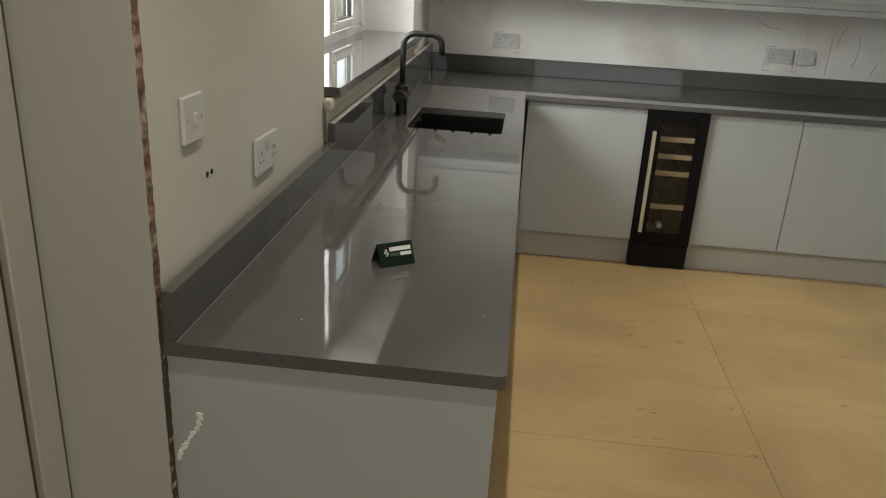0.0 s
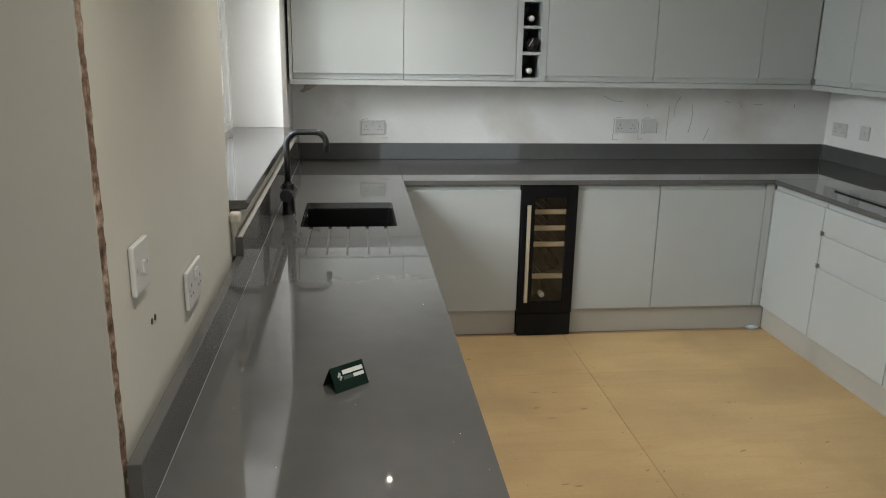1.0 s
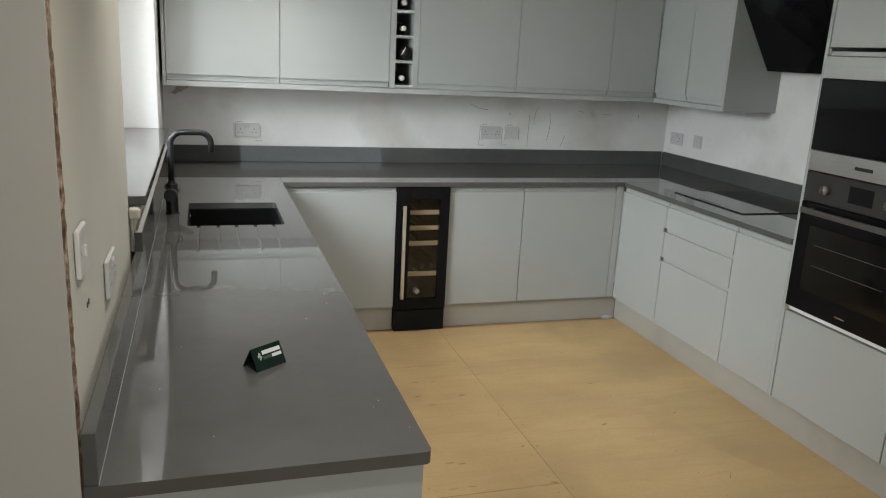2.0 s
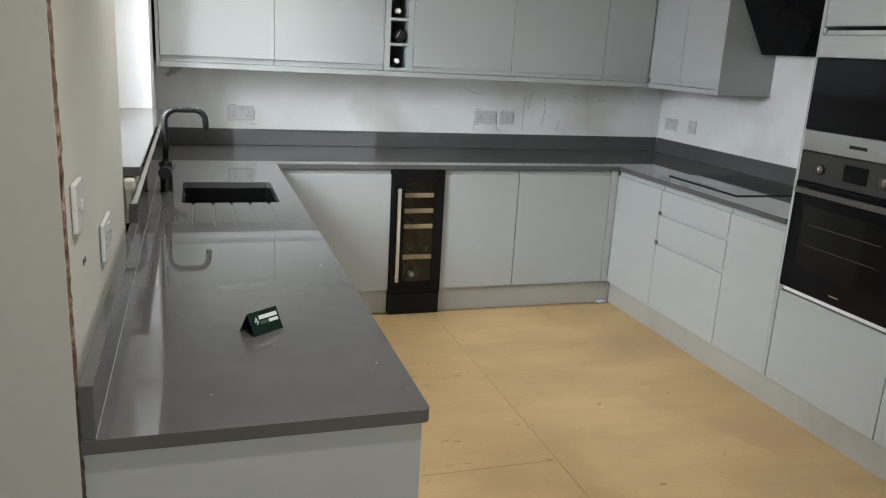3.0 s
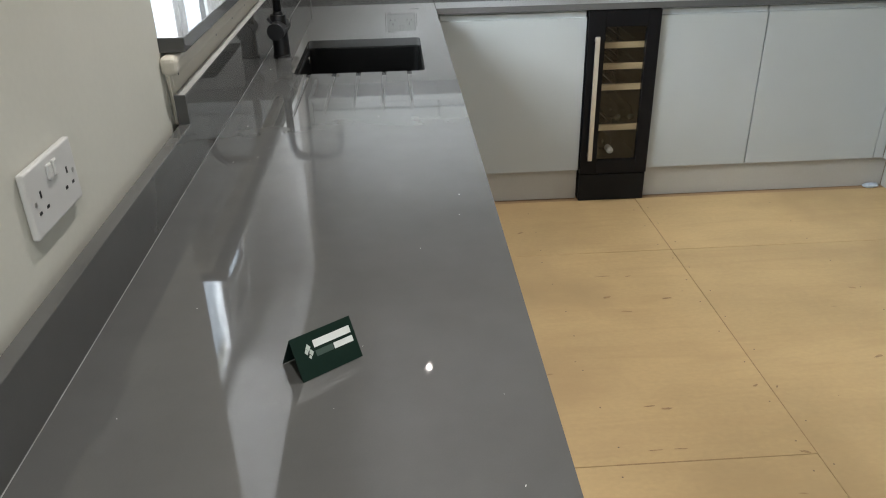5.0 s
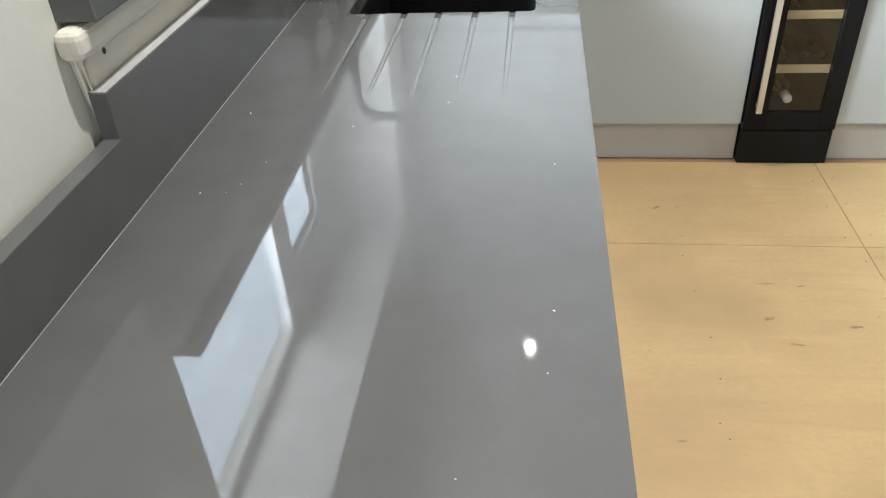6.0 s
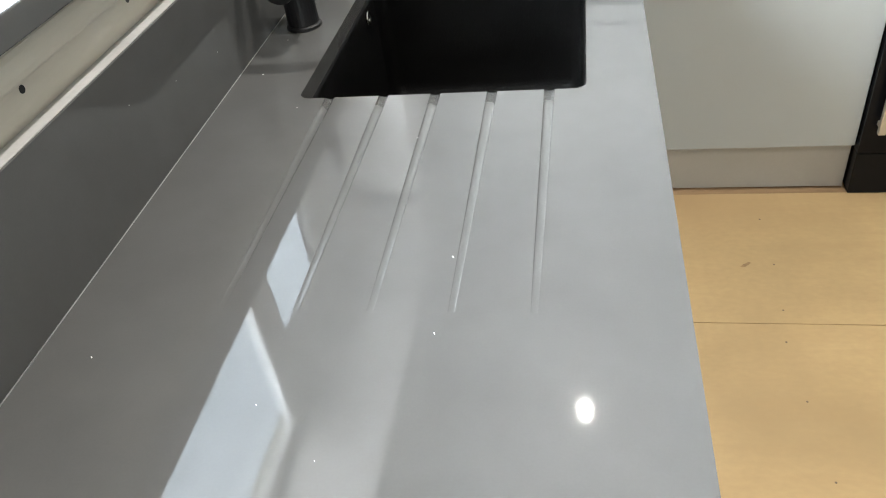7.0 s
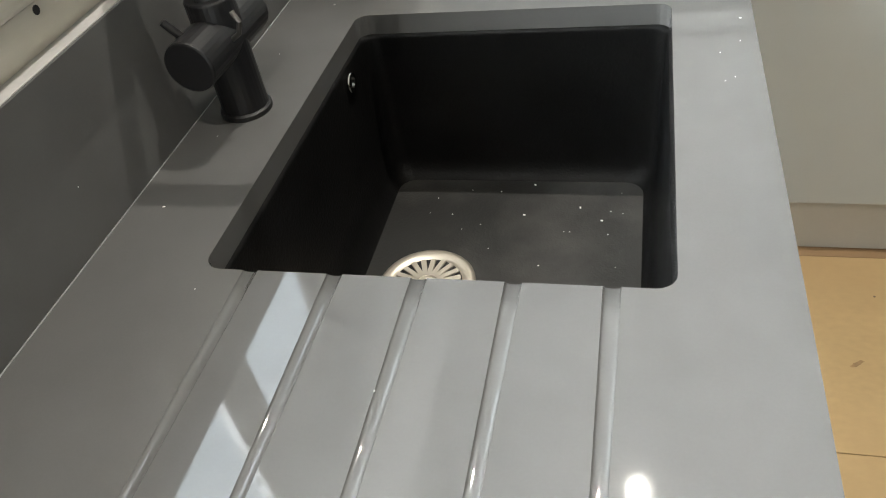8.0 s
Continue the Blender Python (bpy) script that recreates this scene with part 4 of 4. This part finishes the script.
plate("fused_switch", "white single switch on the wall behind the hob", m=pose(WALL_R, 3.320, 1.116, 0, 0, -90), **SINGLE)
b = bmesh.new()
for y in (0.262, 0.284):
    cyl((0.0000, y, 1.132), (-0.006, y, 1.132), 0.006, seg=12, bm=b)
solo("plug_holes", b, BLACK, "two small dark drilled holes in the wall", "hole")


# ---- pencil marks and smudges on the plaster ----
def stroke(pts, w=0.0025):
    b = bmesh.new()
    y = WALL_B - 0.0012
    prev = None
    for i, (x, z) in enumerate(pts):
        x2, z2 = pts[min(i + 1, len(pts) - 1)]
        x1, z1 = pts[max(i - 1, 0)]
        d = Vector((x2 - x1, 0, z2 - z1)).normalized()
        s = Vector((-d.z, 0, d.x)) * w / 2
        cur = [b.verts.new(Vector((x, y, z)) + s), b.verts.new(Vector((x, y, z)) - s)]
        if prev:
            b.faces.new((prev[0], prev[1], cur[1], cur[0]))
        prev = cur
    ext = bmesh.ops.extrude_face_region(b, geom=b.faces[:])
    bmesh.ops.translate(b, verts=[v for v in ext["geom"] if isinstance(v, bmesh.types.BMVert)], vec=(0, 0.0011, 0))
    bmesh.ops.recalc_face_normals(b, faces=b.faces[:])
    return b


def outline(x0, x1, z0, z1):
    return [[(x0, z1), (x0, z0), (x0 + 0.03, z0)], [(x1, z1 - 0.02), (x1, z0 + 0.005)], [(x0 + 0.01, z1 + 0.003), (x0 + 0.05, z1 + 0.008)]]


marks = thing("pencil_marks", (2.4, WALL_B, 1.1), "faint pencil strokes on the white plaster", "marks", kind="stuff")
for pts in ([(2.008, 1.058), (2.008, 1.022), (2.045, 1.024)], [(2.176, 1.056), (2.176, 1.026), (2.21, 1.03)], [(0.52, 1.030), (0.565, 1.030)],
            [(2.44, 1.30), (2.415, 1.26), (2.405, 1.21), (2.408, 1.17)], [(2.52, 1.255), (2.53, 1.19), (2.525, 1.13), (2.51, 1.065)],
            [(2.37, 1.24), (2.365, 1.02)], [(2.65, 1.10), (2.62, 1.02)], [(2.74, 1.275), (2.78, 1.265)], [(2.94, 1.255), (3.0, 1.253)],
            [(2.83, 1.275), (2.86, 1.235)], [(2.845, 1.28), (2.87, 1.25)], [(3.22, 1.26), (3.222, 1.235)], [(1.93, 1.30), (2.0, 1.27), (2.06, 1.265)], [(2.22, 1.25), (2.228, 1.235)], *outline(2.012, 2.174, 1.060, 1.160), *outline(2.196, 2.298, 1.062, 1.158), *outline(0.392, 0.552, 1.048, 1.140)):
    part("stroke", stroke(pts, 0.0026), PENCIL, marks)

BROWNPATCH = mat("brown_patch", (0.40, 0.35, 0.29), 0.85, var=0.4, scale=14, fine=90, bump=0.05)
b = patch(0.0, 0.0, 0.055, 0.020, 0.45, 5)
b.transform(Matrix.Translation((0.085, WALL_B, 1.335)) @ Matrix.Rotation(radians(90), 4, 'X'))
part("blotch", b, BROWNPATCH, marks, "brown irregular patch")

# ---- small things ----
card = thing("tent_card", (0.34, 0.455, TOP), "dark green folded tent card with white print on the worktop", "card")
FLv, FRv = Vector((0.320, 0.421, 0)), Vector((0.389, 0.471, 0))
along = (FRv - FLv).normalized()
back = Vector((-along.y, along.x, 0))
W, D, H = 0.086, 0.052, 0.048
b = bmesh.new()


def on_card(u, v, out=0.0, rear=False):
    """A point on the sloping face: u along the card, v up the slope (0 to 1)."""
    n = (-back * H + Vector((0, 0, D / 2))).normalized()
    p = FLv + along * u + (back * (D / 2) + Vector((0, 0, H))) * v
    if rear:
        p = FLv + along * u + back * D + (-back * (D / 2) + Vector((0, 0, H))) * v
        n = (back * H + Vector((0, 0, D / 2))).normalized()
    return p + n * out + Vector((0, 0, TOP + 0.0006))


def leaf(rear):
    vs = [on_card(0, 0, 0, rear), on_card(W, 0, 0, rear), on_card(W, 1, 0, rear), on_card(0, 1, 0, rear)]
    ws = [on_card(0, 0, -0.0006, rear), on_card(W, 0, -0.0006, rear), on_card(W, 0.99, -0.0006, rear), on_card(0, 0.99, -0.0006, rear)]
    a, c = [b.verts.new(p) for p in vs], [b.verts.new(p) for p in ws]
    b.faces.new(a)
    b.faces.new(c[::-1])
    for i in range(4):
        j = (i + 1) % 4
        b.faces.new((a[i], a[j], c[j], c[i]))


leaf(False)
leaf(True)
bmesh.ops.recalc_face_normals(b, faces=b.faces[:])
part("folded_card", b, CARD, card)


def printed(rects, material, label):
    b = bmesh.new()
    for u0, u1, v0, v1 in rects:
        b.faces.new([b.verts.new(on_card(u, v, 0.0003)) for u, v in ((u0, v0), (u1, v0), (u1, v1), (u0, v1))])
    part("print", b, material, card, label)


printed([(0.028, 0.081, 0.63, 0.80)], INK, "white bar of print")
printed([(0.028, 0.0525, 0.42, 0.56)], INKGREY, "faint grey bar of print")
printed([(0.0535, 0.081, 0.42, 0.56)], INK, "white bar of print")
b = bmesh.new()
for cu, cv, s in ((0.020, 0.68, 1.0), (0.0165, 0.60, 0.8), (0.0225, 0.55, 0.9), (0.0195, 0.47, 0.6)):
    b.faces.new([b.verts.new(on_card(cu + s * du, cv + s * dv, 0.0003)) for du, dv in ((-0.0035, 0), (0, -0.09), (0.0035, 0), (0, 0.09))])
part("emblem", b, mat("pale_print", (0.55, 0.6, 0.56), 0.5, var=0.05, bump=0), card, "pale leaf-like emblem")

b = bmesh.new()
bmesh.ops.create_icosphere(b, subdivisions=2, radius=1)
for v in b.verts:
    d = 1 + 0.5 * noise.noise(v.co * 1.9)
    v.co = Vector((2.690 + v.co.x * 0.040 * d, 2.965 + v.co.y * 0.018 * d, 0.012 + v.co.z * 0.011 * d))
low_z = min(v.co.z for v in b.verts)
for v in b.verts:
    v.co.z += 0.0005 - low_z
solo("plastic_scrap", b, TAG, "crumpled pale blue plastic scrap on the floor", "litter")

# recessed ceiling lamps: one known over the sink run, five added as fill
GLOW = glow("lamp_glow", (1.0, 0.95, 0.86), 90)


def known_and_fill_downlight(x, y):
    dl = thing("known_and_fill_downlight", (x, y, CEIL), "small round recessed ceiling lamp, one known, five added as fill", "ceiling light", "ceiling downlights")
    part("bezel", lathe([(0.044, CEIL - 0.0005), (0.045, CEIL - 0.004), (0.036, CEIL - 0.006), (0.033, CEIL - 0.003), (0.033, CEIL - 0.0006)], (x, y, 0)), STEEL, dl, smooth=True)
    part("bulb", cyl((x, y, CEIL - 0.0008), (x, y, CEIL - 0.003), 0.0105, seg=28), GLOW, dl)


for x, y in KNOWN_AND_FILL_SPOTS:
    known_and_fill_downlight(x, y)

# dust and stone chips on the worktop and in the sink
b = bmesh.new()
rng = random.Random(11)
for i in range(120):
    x, y = rng.uniform(0.05, 0.60), rng.uniform(0.1, 2.6)
    if SX0 - 0.02 < x < SX1 + 0.02 and SY0 - 0.02 < y < SY1 + 0.02:
        continue
    s = rng.choice((0.0003, 0.0004, 0.0004, 0.0007))
    if y < 1.9 and rng.random() < 0.7:
        continue
    a = rng.uniform(0, 3)
    merge(b, box(-s * 1.8, s * 1.8, -s * 0.6, s * 0.6, 0, s * 0.7, 0), Matrix.Translation((x, y, TOP + 0.0002)) @ Matrix.Rotation(a, 4, 'Z'))
for i in range(20):
    x, y = rng.uniform(0.20, 0.48), rng.uniform(2.20, 2.365)
    s = rng.choice((0.0004, 0.0005, 0.0007, 0.0012))
    merge(b, box(-s * 1.3, s * 1.3, -s * 0.8, s * 0.8, 0, s * 0.6, 0), Matrix.Translation((x, y, 0.6551)) @ Matrix.Rotation(rng.uniform(0, 3), 4, 'Z'))
solo("stone_dust", b, CHIP_AND_GLINT, "scattered white stone chips on the worktop", "dust", kind="stuff")

# plywood sheets last
SHEET = []
for y0, y1 in ((2.4204, 2.958), (1.2004, 2.4198), (-0.0196, 1.1998), (-1.2396, -0.0202), (-2.4596, -1.2402), (-3.679, -2.461)):
    SHEET.append((-0.2, 1.5363, y0, y1))
for y0, y1 in ((2.4204, 2.958), (-0.0196, 2.4198), (-2.4596, -0.0202), (-3.679, -2.461)):
    SHEET.append((1.5377, 3.46, y0, y1))
for x0, x1, y0, y1 in SHEET:
    part("plywood_sheet", box(x0 + 0.0003, x1 - 0.0003, y0 + 0.0007, y1 - 0.0007, -0.018, 0.0, 0.0008), PLY, fl)
# brown strip stands in for the shade and gap at the plinth foot
part("plinth_shade_strip", box(-0.2, 3.46, 2.9595, 3.62, -0.018, -0.0015, 0.0005), GAPBROWN, fl, "dark brown strip laid in as the shaded gap along the plinth")
b = bmesh.new()
rng = random.Random(7)
for x0, x1, y0, y1 in SHEET:
    for x in (x0 + 0.03, x1 - 0.03, x0 + 0.6, x0 + 1.2):
        n = int((y1 - y0) / 0.2)
        for k in range(n + 1):
            cx, cy = x + rng.uniform(-0.012, 0.012), y0 + 0.05 + k * 0.185 + rng.uniform(-0.02, 0.02)
            if 0.5 < cx < 2.75 and cy < 3.0:
                cyl((cx, cy, -0.001), (cx, cy, 0.0004), 0.0026, seg=8, bm=b)
SCREW = mat("old_screw", (0.16, 0.11, 0.07), 0.6, var=0.3, bump=0.02)
KNOT = mat("knot_wood", (0.30, 0.19, 0.09), 0.6, var=0.35, scale=30, fine=120, bump=0.03)


for i, (cx, cy, rx, ry, turn) in enumerate((
        (1.177, 2.066, 0.016, 0.007, 0.3), (1.394, 2.040, 0.020, 0.005, 0.1), (1.222, 1.963, 0.018, 0.004, -0.1), (1.204, 2.224, 0.030, 0.002, 0.05), (1.299, 2.216, 0.012, 0.003, 0.2),
        (1.508, 1.209, 0.014, 0.005, -0.4), (1.496, 1.506, 0.010, 0.004, 0.5), (1.559, 1.495, 0.009, 0.003, 1.0), (1.193, 1.421, 0.018, 0.005, 0.0), (1.146, 1.436, 0.020, 0.003, 0.1),
        (1.105, 1.249, 0.022, 0.002, 0.05), (1.178, 1.249, 0.020, 0.002, -0.05), (0.942, 2.637, 0.016, 0.006, 0.6), (1.95, 1.62, 0.018, 0.006, 0.3), (2.10, 2.05, 0.014, 0.005, -0.3), (2.35, 1.66, 0.012, 0.005, 0.2), (1.86, 0.95, 0.02, 0.006, 0.1), (2.25, 1.10, 0.03, 0.002, 0.9))):
    part("knot", patch(cx, cy, rx, ry, turn, i), KNOT, fl, "dark brown knot in the veneer")
part("open_joint", box(0.985, 1.330, 1.1988, 1.2022, -0.01, 0.0003, 0), KNOT, fl, "splintered open joint")
part("open_joint", box(1.5358, 1.5384, 2.425, 2.725, -0.01, 0.0003, 0), KNOT, fl, "splintered open joint")
part("open_joint", box(1.5361, 1.5381, 1.21, 1.90, -0.01, 0.0003, 0), KNOT, fl, "splintered open joint")
ob = part("screw_heads", b, SCREW, fl, "dark sunken screw heads")
ob["kind"] = "stuff"
